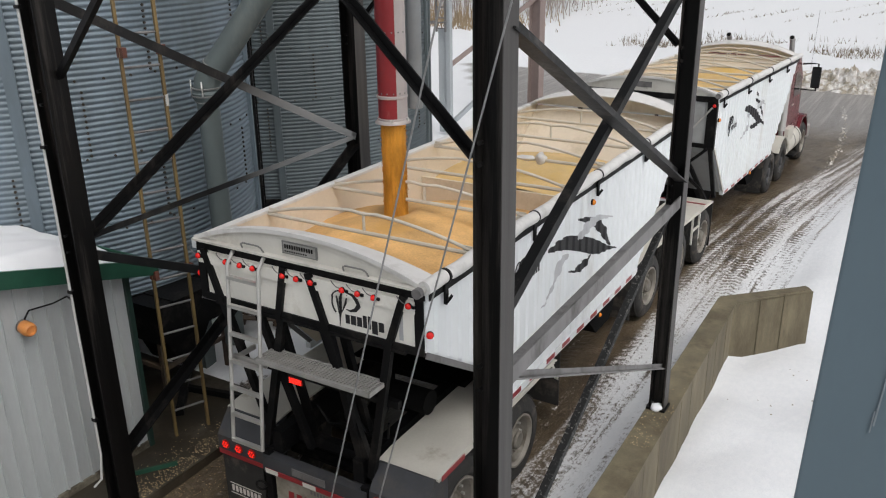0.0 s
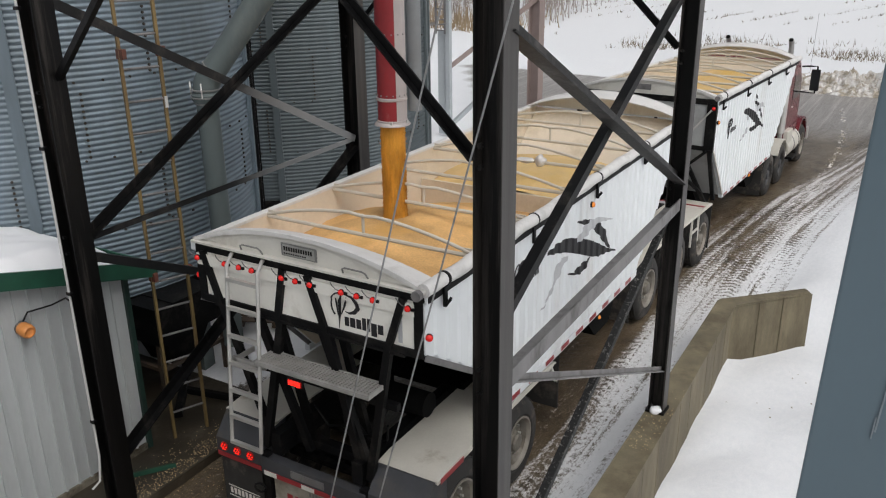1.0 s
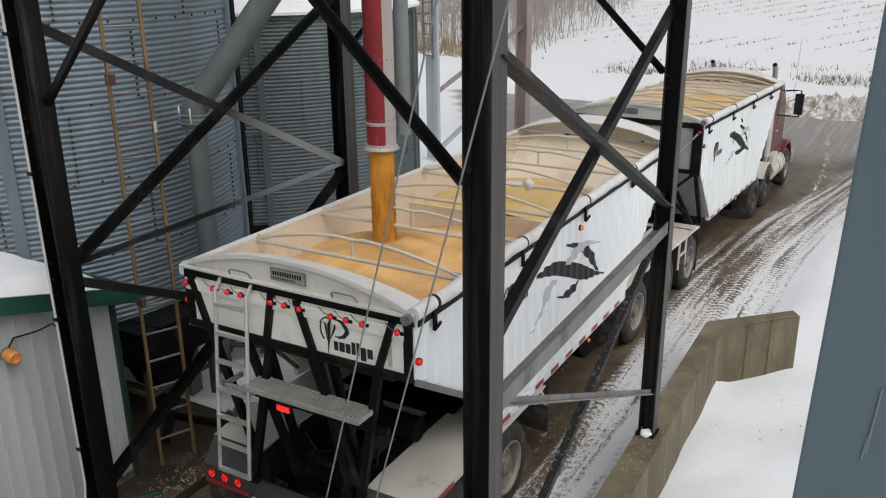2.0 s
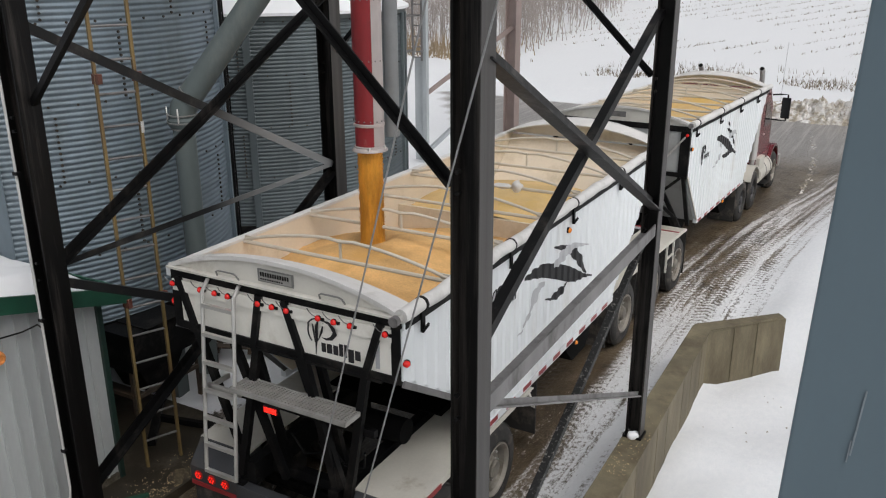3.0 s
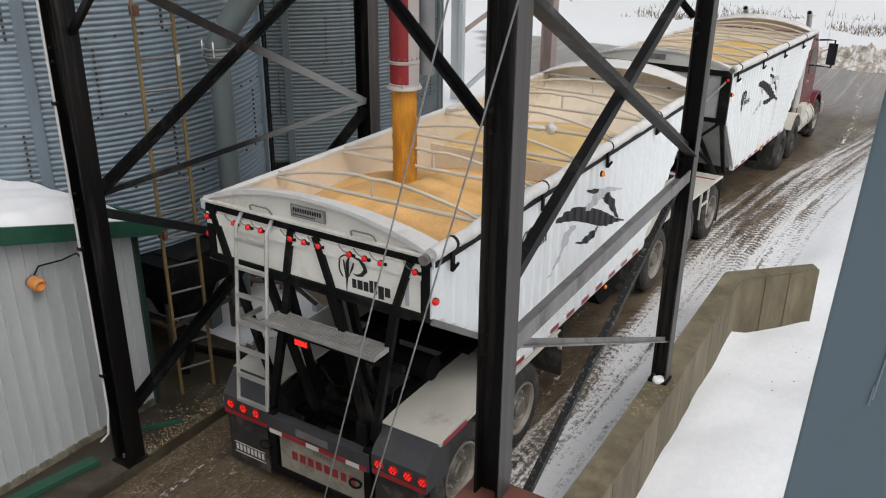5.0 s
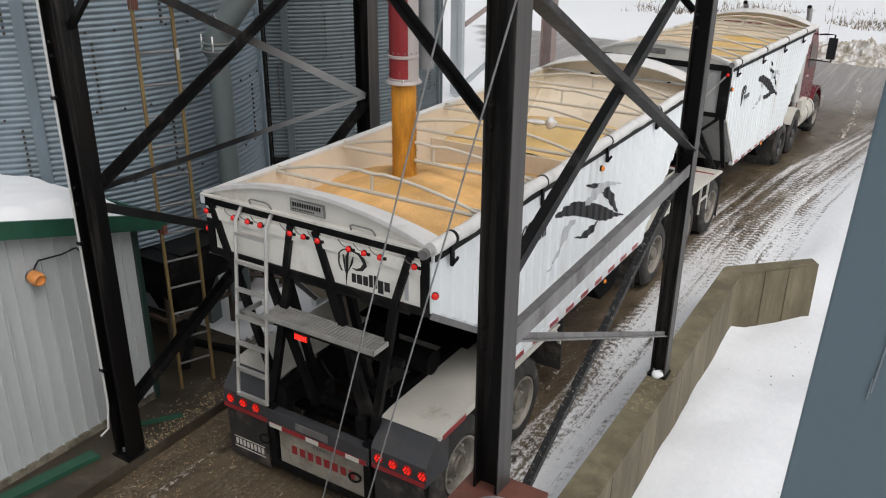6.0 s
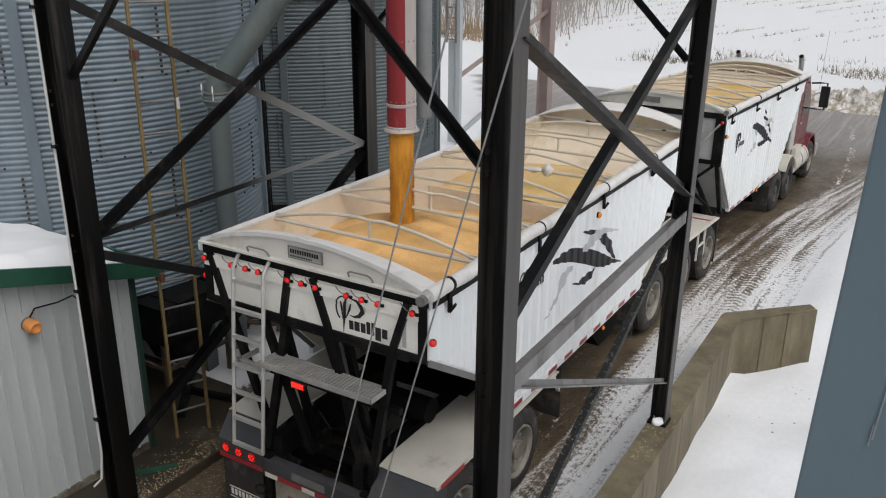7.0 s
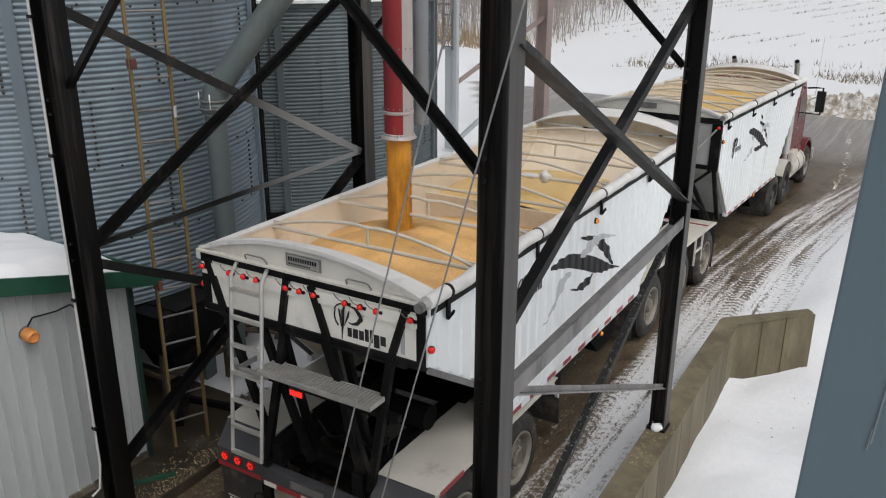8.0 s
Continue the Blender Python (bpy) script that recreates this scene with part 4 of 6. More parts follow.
def letter_marks(parent, origin, along, up, normal, width, height, material, name="lettering", gaps=8):
    """A brand mark as plain bars of its size and colour."""
    o, a, u, nn = Vector(origin), Vector(along), Vector(up), Vector(normal)
    step = width / gaps
    bm = bmesh.new()
    for i in range(gaps):
        p = o + a * (i * step) + nn * 0.003
        w = step * 0.68
        vs = [bm.verts.new(p + a * du + u * dv) for du, dv in ((0, 0), (w, 0), (w, height), (0, height))]
        bm.faces.new(vs)
    part(name, bm, material, parent)


def pup_trailer():
    L, ZT = 7.65, 3.02
    t = thing("rear_hopper_trailer", "white ribbed grain hopper trailer being filled with corn", "trailer", (0, 0, 0))
    outline = [(0.0, ZT), (0.0, 2.46), (1.05, 1.80), (1.56, 1.24), (5.55, 1.24), (7.5, 2.9), (L, ZT)]
    hopper_body(t, outline, ZT, L, ((0.03, 2.50), (1.75, 1.42)), ((5.55, 1.2), (L - 0.04, 2.98)), 3.95)
    for s in (-1, 1):
        part("bottom_rail", box(s * HALF - 0.06, s * HALF + 0.012, 1.5, 5.6, 1.16, 1.25, 0.006), M_WHITE, t)
        for i in range(9):
            y = 1.6 + i * 0.44
            part("reflector_tape", box(s * (HALF + 0.013), s * (HALF + 0.017), y, y + 0.22, 1.18, 1.235), M_RED_TAPE, t, "red reflective tape")
        for p, q in (((0.0, 2.435), (1.05, 1.775)), ((1.05, 1.775), (1.56, 1.215))):
            part("slope_edge", bar((s * (HALF + 0.004), *p), (s * (HALF + 0.004), *q), 0.02, 0.06), M_GREY_STEEL, t)
    end_cap(t, 0.0, 0.22, ZT + 0.02, 0.235, M_CREAM)
    end_cap(t, L, L - 0.3, ZT + 0.02, 0.29, M_CREAM)
    for y in (0.95, 2.06, 3.17, 4.28, 5.39, 6.5):
        roof_bow(t, y, ZT)
    tarp_roll(t, L, ZT)
    part("far_tarp_edge", box(-HALF - 0.02, -HALF + 0.07, 0.0, L, ZT, ZT + 0.035, 0.01), M_TARP, t)
    bird_print(t, BIRD_REAR, 1.7, 2.56)
    # the rear: panel, lamp strip, frame
    rear = part("rear_panel", box(-1.2, 1.2, 0.0, 0.03, 2.49, 2.98), M_PANEL, t, "cream rear panel")
    part("panel_seam", box(1.03, 1.07, -0.006, -0.001, 2.52, 2.9), M_GREY_PRINT, rear)
    part("upper_band", box(-HALF, HALF, -0.012, 0.03, 2.94, 3.03), M_FRAME, t, "black band")
    part("cap_ledge", box(-HALF, HALF, -0.06, 0.0, 3.028, 3.05, 0.004), M_CREAM, t)
    part("lamp_strip", box(-1.28, 1.2, -0.022, -0.013, 2.80, 2.915), M_PANEL, t, "white lamp strip")
    for x in (-1.26, -0.905, -0.725, -0.565, -0.205, -0.045, 0.12, 0.465, 0.63, 0.8, 1.15):
        lamp(t, (x, -0.023, 2.87), 0.028, M_RED_LAMP)
        part("lamp_wire", tube([(x - 0.12, -0.026, 2.935), (x - 0.085, -0.05, 2.925), (x - 0.045, -0.055, 2.9), (x - 0.02, -0.04, 2.885)], 0.0045, 5), M_GREY_STEEL, t)
        part("lamp_bracket", box(x + 0.035, x + 0.06, -0.04, -0.022, 2.855, 2.88), M_FRAME, t)
    lamp(t, (HALF + 0.02, 0.03, 2.62), 0.032, M_RED_LAMP, (0.5, -0.86, 0))
    lamp(t, (-HALF - 0.02, 0.03, 2.66), 0.032, M_RED_LAMP, (-0.5, -0.86, 0))
    for y, z in ((2.35, 1.13), (4.1, 1.13), (5.62, 1.2)):
        lamp(t, (HALF + 0.015, y, z), 0.028, M_AMBER, (1, 0, 0))
    lamp(t, (HALF + 0.015, 3.67, 2.76), 0.035, M_AMBER, (1, 0, 0))
    for x in (-1.27, 1.22):
        part("corner_post", box(x - 0.03, x + 0.06, -0.01, 0.05, 2.42, 2.95), M_FRAME, t)
    part("lower_band", box(-1.25, 1.25, -0.02, 0.04, 2.42, 2.49), M_FRAME, t)
    part("frame_foot_band", box(-1.1, 1.1, -0.03, 0.06, 2.40, 2.43), M_FRAME, t)
    for x0, x1 in ((-1.2, -1.02), (-0.2, -0.31), (0.08, 0.26), (1.1, 0.92)):
        part("panel_strut", bar((x0, -0.02, 2.95), (x1, -0.02, 2.42), 0.065, 0.04, (0, 1, 0)), M_FRAME, t)
    # badge and grab handles on the cap
    part("badge", box(-0.2, 0.2, -0.012, -0.002, 3.085, 3.205, 0.003), M_BADGE_RIM, t, "grey maker's badge")
    part("badge_field", box(-0.18, 0.18, -0.015, -0.0125, 3.097, 3.193), M_BADGE, t)
    letter_marks(t, (-0.165, -0.016, 3.14), (1, 0, 0), (0, 0, 1), (0, -1, 0), 0.33, 0.04, M_FRAME, "badge_marks", 12)
    letter_marks(t, (-0.165, -0.016, 3.108), (1, 0, 0), (0, 0, 1), (0, -1, 0), 0.26, 0.014, M_FRAME, "badge_marks", 10)
    for x in (-0.55, 0.62):
        part("grab_handle", tube([(x - 0.13, -0.02, 3.05), (x - 0.12, -0.045, 3.1), (x - 0.09, -0.05, 3.115), (x + 0.09, -0.05, 3.115), (x + 0.12, -0.045, 3.1), (x + 0.13, -0.02, 3.05)], 0.008, 6), M_BADGE_RIM, t)
    # the maker's mark as strokes and bars
    ring = [(0.44 + 0.115 * math.cos(a), -0.024 if math.sin(a) > 0.5 else -0.004, 2.725 + 0.13 * math.sin(a)) for a in [1.35 + i * 0.24 for i in range(12)]]
    part("mark_loop", tube(ring, 0.007, 5), M_PLASTIC_BLACK, t)
    flat_stroke(t, "mark_bowl", [(0.5, 2.85, 0.004), (0.565, 2.842, 0.014), (0.61, 2.8, 0.022), (0.615, 2.74, 0.024), (0.575, 2.69, 0.018), (0.52, 2.672, 0.01), (0.475, 2.68, 0.003)], M_PLASTIC_BLACK)
    for pts in ([(0.465, 2.87, 0.004), (0.435, 2.78, 0.017), (0.415, 2.66, 0.016), (0.405, 2.57, 0.008), (0.4, 2.5, 0.003)], [(0.385, 2.84, 0.003), (0.385, 2.74, 0.012), (0.395, 2.62, 0.003)],
                [(0.51, 2.83, 0.003), (0.475, 2.74, 0.012), (0.43, 2.64, 0.003)]):
        flat_stroke(t, "mark_stem", pts, M_PLASTIC_BLACK)
    x = 0.465
    for w, lo, hi in ((0.045, 0, 0.085), (0.055, 0, 0.088), (0.05, 0, 0.088), (0.04, 0, 0.115), (0.028, 0, 0.12), (0.058, -0.035, 0.088), (0.055, 0, 0.088)):
        part("mark_bar", box(x, x + w, -0.0055, -0.002, 2.545 + lo, 2.545 + hi), M_PLASTIC_BLACK, t)
        x += w + 0.013
    # ladder and grated step
    lad = part("ladder", tube([(-0.81, -0.28, 1.08), (-0.81, -0.10, 2.9), (-0.81, -0.02, 2.99), (-0.81, 0.0, 2.98)], 0.019, 8), M_ALU, t, "aluminium access ladder", smooth=True)
    part("stile", tube([(-0.43, -0.28, 1.08), (-0.43, -0.10, 2.9), (-0.43, -0.02, 2.99), (-0.43, 0.0, 2.98)], 0.019, 8), M_ALU, lad, smooth=True)
    for i in range(7):
        z = 1.1 + i * 0.278
        y = -0.28 + (z - 1.08) * 0.099
        part("rung", box(-0.81, -0.43, y - 0.025, y + 0.012, z - 0.015, z + 0.02), M_ALU, lad)
    part("ladder_bracket", box(-0.81, -0.4, -0.16, -0.13, 1.93, 1.98), M_ALU, lad)
    part("ladder_arm", box(-0.78, -0.76, -0.16, 0.1, 1.93, 1.98), M_ALU, lad)
    step = part("step_frame", box(-0.45, 0.86, -0.24, -0.222, 2.02, 2.065), M_BADGE, t, "grated aluminium step")
    part("step_edge", box(-0.45, 0.86, 0.0, 0.02, 2.01, 2.065), M_BADGE, step)
    for x in (-0.45, 0.845):
        part("step_end", box(x, x + 0.015, -0.24, 0.02, 2.02, 2.065), M_BADGE, step)
    for i in range(9):
        y = -0.217 + i * 0.0265
        part("step_bar", box(-0.43, 0.84, y, y + 0.008, 2.03, 2.063), M_BADGE, step)
    for i in range(33):
        x = -0.43 + i * 0.0385
        part("step_tie", box(x, x + 0.014, -0.22, 0.0, 2.051, 2.06), M_BADGE, step)
    part("step_lamp", box(-0.03, 0.15, -0.265, -0.242, 1.94, 2.02, 0.01), M_FRAME, t)
    lens = part("step_lamp_lens", box(-0.017, 0.137, -0.275, -0.266, 1.95, 2.01, 0.008), M_RED_DIM, t, "lit red stop lamp")
    for i in range(6):
        for j in range(3):
            part("diode", lathe([(0.009, 0), (0.006, 0.005), (0.001, 0.006)], (0.0 + i * 0.024, -0.276, 1.961 + j * 0.018), (0.0 + i * 0.024, -1, 1.961 + j * 0.018), 8), M_DIODE, lens)
    # trestle under the panel
    for x0, x1, y0, y1 in ((-1.02, -0.62, 0.0, 0.1), (-0.31, -0.3, 0.0, 0.35), (0.26, 0.5, 0.0, 0.1), (0.92, 0.62, 0.0, 0.05), (-0.55, -0.18, -0.02, 0.15), (0.34, 0.3, 0.1, 0.5), (0.1, 0.6, 0.1, 0.1), (-0.28, -0.62, 0.0, 0.0)):
        part("trestle_leg", bar((x0, y0, 2.42), (x1, y1, 0.95), 0.075, 0.06, (0, 1, 0)), M_FRAME, t)
    part("trestle_beam", box(-0.7, 0.95, 0.05, 0.11, 1.78, 1.85), M_FRAME, t)
    for x in (-0.5, 0.5):
        part("chassis_rail", box(x - 0.06, x + 0.06, 0.0, 6.9, 0.88, 1.12), M_FRAME, t)
    for y in (0.3, 1.3, 2.2, 5.7):
        part("chassis_cross", box(-0.5, 0.5, y - 0.05, y + 0.05, 0.9, 1.0), M_FRAME, t)
    # Chutes and slope underside take near-black in place of shade.
    part("hopper_chute", prism([(1.56, 1.2), (2.4, 0.55), (3.0, 0.55), (3.9, 1.2)], "x", -0.72, 0.72), M_SHADE_BLACK, t)
    part("hopper_chute", prism([(4.0, 1.2), (4.6, 0.6), (5.1, 0.6), (5.55, 1.2)], "x", -1.1, 1.1), M_SHADE_BLACK, t)
    part("under_slope", prism([(0.06, 2.43), (1.7, 1.40), (1.7, 1.37), (0.06, 2.40)], "x", -1.24, 1.24), M_SHADE_BLACK, t)
    # tail: lamp boxes, bumper plate, mud flaps, fenders
    for s in (-1, 1):
        a, b = (-1.28, -0.66) if s < 0 else (0.66, 1.28)
        tail = part("tail_box", prism([(-0.06, 0.66), (-0.06, 0.88), (0.12, 1.10), (0.34, 1.125), (0.34, 0.66)], "x", a, b), M_TAIL, t, "black tail lamp box")
        part("tail_tape", box(a + 0.01, b - 0.01, -0.068, -0.061, 0.665, 0.715), M_RED_TAPE, tail)
        part("mud_flap", box(a + 0.02, b - 0.04, -0.035, -0.025, 0.06, 0.66), M_RUBBER, t, "black rubber mud flap")
        if s < 0:
            letter_marks(t, (a + 0.1, -0.036, 0.2), (1, 0, 0), (0, 0, 1), (0, -1, 0), 0.42, 0.075, M_CREAM, "flap_marks", 8)
            part("flap_rule", box(a + 0.08, b - 0.1, -0.04, -0.037, 0.29, 0.3), M_CREAM, t)
            part("flap_rule", box(a + 0.08, b - 0.1, -0.04, -0.037, 0.165, 0.175), M_CREAM, t)
        for k in range(3 if s < 0 else 4):
            x = (-1.17 + k * 0.18) if s < 0 else (0.75 + k * 0.165)
            lens = part("tail_lamp", lathe([(0.052, 0), (0.05, 0.012), (0.004, 0.018)], (x, -0.061, 0.79), (x, -1, 0.79), 18), M_RED_DIM, tail, "red tail lamp", smooth=True)
            for j in range(7):
                r = 0.0 if j == 0 else 0.03
                g = j * math.pi / 3
                part("diode", lathe([(0.009, 0), (0.006, 0.006), (0.001, 0.007)], (x + r * math.cos(g), -0.074, 0.79 + r * math.sin(g)), (x + r * math.cos(g), -1, 0.79 + r * math.sin(g)), 8), M_DIODE, lens)
        f = part("fender", prism([(0.14, 1.105), (0.34, 1.13), (2.62, 1.13), (2.8, 1.09), (2.8, 1.07), (2.6, 1.105), (0.34, 1.105), (0.14, 1.08)], "x", s * 0.64, s * 1.3), M_FENDER, t, "dusty cream fender")
        part("fender_skirt", box(s * 1.29 - 0.006, s * 1.29 + 0.006, 0.16, 2.75, 1.06, 1.105), M_FENDER, f)
        part("fender_tape", box(s * 1.302 - 0.003, s * 1.302 + 0.003, 0.2, 0.62, 1.05, 1.105), M_RED_TAPE, f)
        for y in (0.6, 1.9):
            wheel(t, s * 1.27, y, 0.5, s)
            wheel(t, s * 0.95, y, 0.5, s)
    for y in (0.6, 1.9):
        part("axle", rod((-0.9, y, 0.5), (0.9, y, 0.5), 0.07, 12), M_FRAME, t)
    plate = part("bumper_plate", box(-0.52, 0.56, -0.05, -0.02, 0.24, 0.66), M_DIRTY_PLATE, t, "dirty cream bumper plate")
    letter_marks(plate, (-0.36, -0.051, 0.40), (1, 0, 0), (0, 0, 1), (0, -1, 0), 0.84, 0.1, M_RED_TAPE, "plate_marks", 8)
    part("tail_beam", box(-0.64, 0.64, -0.09, 0.02, 0.66, 0.86, 0.01), M_TAIL, t)
    part("beam_tape", box(-0.6, 0.62, -0.098, -0.091, 0.67, 0.72), M_RED_TAPE, t)
    for x in (-0.6, -0.12, 0.38):
        part("beam_tape_white", box(x, x + 0.16, -0.1015, -0.0985, 0.67, 0.72), M_CREAM, t)
    part("id_plate", box(-0.25, 0.16, -0.1, -0.091, 0.75, 0.83), M_GREY_STEEL, t)
    part("number_plate", box(-0.1, 0.2, -0.06, -0.052, 0.55, 0.645, 0.002), M_DIRTY_PLATE, t)
    letter_marks(t, (-0.06, -0.062, 0.575), (1, 0, 0), (0, 0, 1), (0, -1, 0), 0.24, 0.045, M_GREY_STEEL, "number_bars", 6)
    for x in (-0.64, 0.57):
        part("bumper_post", box(x, x + 0.08, -0.07, 0.0, 0.2, 0.9), M_FRAME, t)
    part("bumper_bar", box(-0.64, 0.64, -0.08, -0.01, 0.16, 0.24, 0.01), M_FRAME, t)
    for x in (-0.66, 0.5):
        part("tow_ring", tube([(x + 0.06 * math.cos(a), -0.1 - 0.03 * math.sin(a * 0.5), 0.5 + 0.05 * math.sin(a)) for a in [i * 0.5 for i in range(13)]], 0.013, 6), M_FRAME, t)
    for x in (0.2, 0.05, -0.3):
        part("air_line", tube([(x, 0.4, 1.3), (x + 0.2, 0.35, 1.15), (x + 0.45, 0.3, 1.25), (x + 0.5, 0.25, 1.45)], 0.012, 6), M_FRAME, t)
    part("air_tank", rod((0.15, 0.9, 1.35), (0.75, 0.9, 1.35), 0.13, 16), M_SHADE_BLACK, t, smooth=True)
    # chocks and flaps behind the front axles
    part("landing_flap", box(0.7, 1.25, 3.0, 3.02, 0.35, 1.15), M_RUBBER, t)
    part("flap_bar", bar((1.2, 2.75, 1.12), (1.22, 3.02, 0.7), 0.05, 0.03), M_CREAM, t)
    return t


M_DIODE = glow("lit_red_diode", (0.9, 0.02, 0.012), 2.2)
M_RED_DIM = surface("dark_red_lens", (0.35, 0.012, 0.01), 0.3, 0.0, 0.1, 10, 60, 0.0)
pup_trailer()


def lead_trailer(m):
    """In its own frame: the rear end at y = 0."""
    L, ZT = 6.9, 3.02
    t = thing("lead_hopper_trailer", "white ribbed hopper trailer filled with corn behind the tractor", "trailer", m=m)
    outline = [(0.0, ZT), (0.03, 2.14), (1.03, 1.10), (5.0, 1.10), (6.8, 2.9), (L, ZT)]
    hopper_body(t, outline, ZT, L, ((0.05, 2.2), (1.03, 1.1)), ((5.0, 1.1), (L - 0.04, 2.98)), 3.4)
    for s in (-1, 1):
        part("bottom_rail", box(s * HALF - 0.06, s * HALF + 0.012, 1.0, 5.05, 1.04, 1.12, 0.006), M_WHITE, t)
        part("slope_edge", bar((s * (HALF + 0.005), 0.05, 2.12), (s * (HALF + 0.005), 1.03, 1.1), 0.02, 0.04), M_CREAM, t)
        for i in range(8):
            part("reflector_tape", box(s * (HALF + 0.013), s * (HALF + 0.017), 1.1 + i * 0.48, 1.34 + i * 0.48, 1.055, 1.1), M_RED_TAPE, t)
    end_cap(t, 0.0, 0.22, ZT + 0.02, 0.235, M_CREAM)
    end_cap(t, L, L - 0.3, ZT + 0.02, 0.29, M_CREAM)
    for y in (1.0, 2.1, 3.2, 4.3, 5.4, 6.3):
        roof_bow(t, y, ZT)
    tarp_roll(t, L, ZT)
    part("far_tarp_edge", box(-HALF - 0.02, -HALF + 0.07, 0.0, L, ZT, ZT + 0.035, 0.01), M_TARP, t)
    bird_print(t, BIRD_LEAD, 0.9, 2.42)
    part("rear_panel", box(-1.25, 1.25, 0.0, 0.03, 2.2, 2.98), M_SHADE_PANEL, t, "rear panel greyed for its shade")
    part("panel_fold", box(0.2, 0.26, -0.02, -0.002, 2.22, 2.92), M_FRAME, t)
    part("upper_band", box(-HALF, HALF, -0.02, 0.03, 2.93, 3.03), M_FRAME, t)
    part("badge", box(-0.3, 0.1, -0.012, -0.002, 3.10, 3.2, 0.003), M_GREY_STEEL, t)
    part("corner_post", box(1.13, 1.3, -0.03, 0.05, 2.1, 2.95), M_FRAME, t)
    part("corner_post", box(-1.29, -1.2, -0.03, 0.05, 2.1, 2.95), M_FRAME, t)
    lamp(t, (1.25, -0.03, 2.88), 0.03, M_RED_LAMP)
    lamp(t, (HALF + 0.015, 0.1, 2.62), 0.035, M_AMBER, (1, 0, 0))
    lamp(t, (HALF + 0.015, 3.0, 1.05), 0.035, M_AMBER, (1, 0, 0))
    part("lower_band", box(-1.25, 1.25, -0.02, 0.04, 2.12, 2.2), M_FRAME, t)
    for x0, x1 in ((-1.2, -0.8), (0.7, 1.2)):
        part("trestle_leg", bar((x0, 0.0, 2.15), (x1, 0.35, 1.0), 0.07, 0.06, (0, 1, 0)), M_FRAME, t)
    part("rear_brace", bar((1.24, -0.02, 2.15), (1.24, 0.6, 1.1), 0.07, 0.06), M_FRAME, t)
    part("prop_rod", bar((0.75, -0.1, 2.25), (1.22, -0.05, 2.85), 0.03, 0.03), M_ALU, t)
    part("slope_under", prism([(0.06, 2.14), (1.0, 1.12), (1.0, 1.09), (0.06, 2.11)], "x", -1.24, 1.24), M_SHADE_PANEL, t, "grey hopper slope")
    for p, q in (((1.2, -0.06, 2.12), (0.2, 0.02, 1.2)), ((0.2, -0.06, 2.12), (1.15, 0.02, 1.35))):
        part("cross_brace", bar(p, q, 0.06, 0.05), M_FRAME, t)
    part("tail_bar", box(0.35, 1.28, -0.1, -0.05, 1.06, 1.13), M_RED_TAPE, t, "red and white tail bar")
    part("tail_bar_white", box(0.35, 0.75, -0.105, -0.1, 1.065, 1.125), M_WHITE, t)
    for x in (-0.5, 0.5):
        part("chassis_rail", box(x - 0.06, x + 0.06, -3.6, 6.0, 0.88, 1.08), M_FRAME, t)
    part("hopper_chute", prism([(1.03, 1.1), (1.7, 0.55), (2.3, 0.55), (3.2, 1.1)], "x", -0.72, 0.72), M_SHADE_BLACK, t)
    part("hopper_chute", prism([(3.3, 1.1), (3.9, 0.55), (4.4, 0.55), (5.0, 1.1)], "x", -1.1, 1.1), M_SHADE_BLACK, t)
    # bogie that carries the rear trailer
    for s in (-1, 1):
        f = part("fender", prism([(-3.6, 1.06), (-3.4, 1.12), (0.25, 1.12), (0.4, 1.08), (0.4, 1.05), (-3.4, 1.09)], "x", s * 0.62, s * 1.3), M_FENDER, t, "dusty cream fender")
        part("fender_stay", box(s * 1.27 - 0.015, s * 1.27 + 0.015, -0.35, -0.32, 0.55, 1.09), M_CREAM, f)
        part("fender_stay", box(s * 1.27 - 0.015, s * 1.27 + 0.015, -0.75, -0.72, 0.55, 1.09), M_CREAM, f)
        part("fender_stay", box(s * 1.27 - 0.015, s * 1.27 + 0.015, -0.75, -0.32, 0.78, 0.81), M_CREAM, f)
        for y in (-2.85, -1.45, -0.02):
            wheel(t, s * 1.27, y, 0.5, s)
            wheel(t, s * 0.95, y, 0.5, s)
        part("mud_flap", box(s * 0.64, s * 1.25, 0.56, 0.58, 0.15, 1.0), M_RUBBER, t)
        part("mud_flap", box(s * 0.64, s * 1.25, -3.62, -3.6, 0.2, 1.0), M_RUBBER, t)
    for y in (-2.85, -1.45, -0.02):
        part("axle", rod((-0.9, y, 0.5), (0.9, y, 0.5), 0.07, 12), M_FRAME, t)
    part("fifth_wheel", lathe([(0.5, 0), (0.5, 0.06), (0.1, 0.07)], (0, -1.9, 1.1), (0, -1.9, 2), 28), M_FRAME, t)
    return t


# Cream panel turned grey: its shade is put into the colour.
M_SHADE_PANEL = surface("shade_grey_panel", (0.36, 0.37, 0.37), 0.5, 0.0, 0.15, 2.0, 30, 0.04, (0.24, 0.23, 0.21), 0.6)
LEAD = pose(0.0, 9.5, -0.02, -1.4, 0, -1.6)
lead_trailer(LEAD)


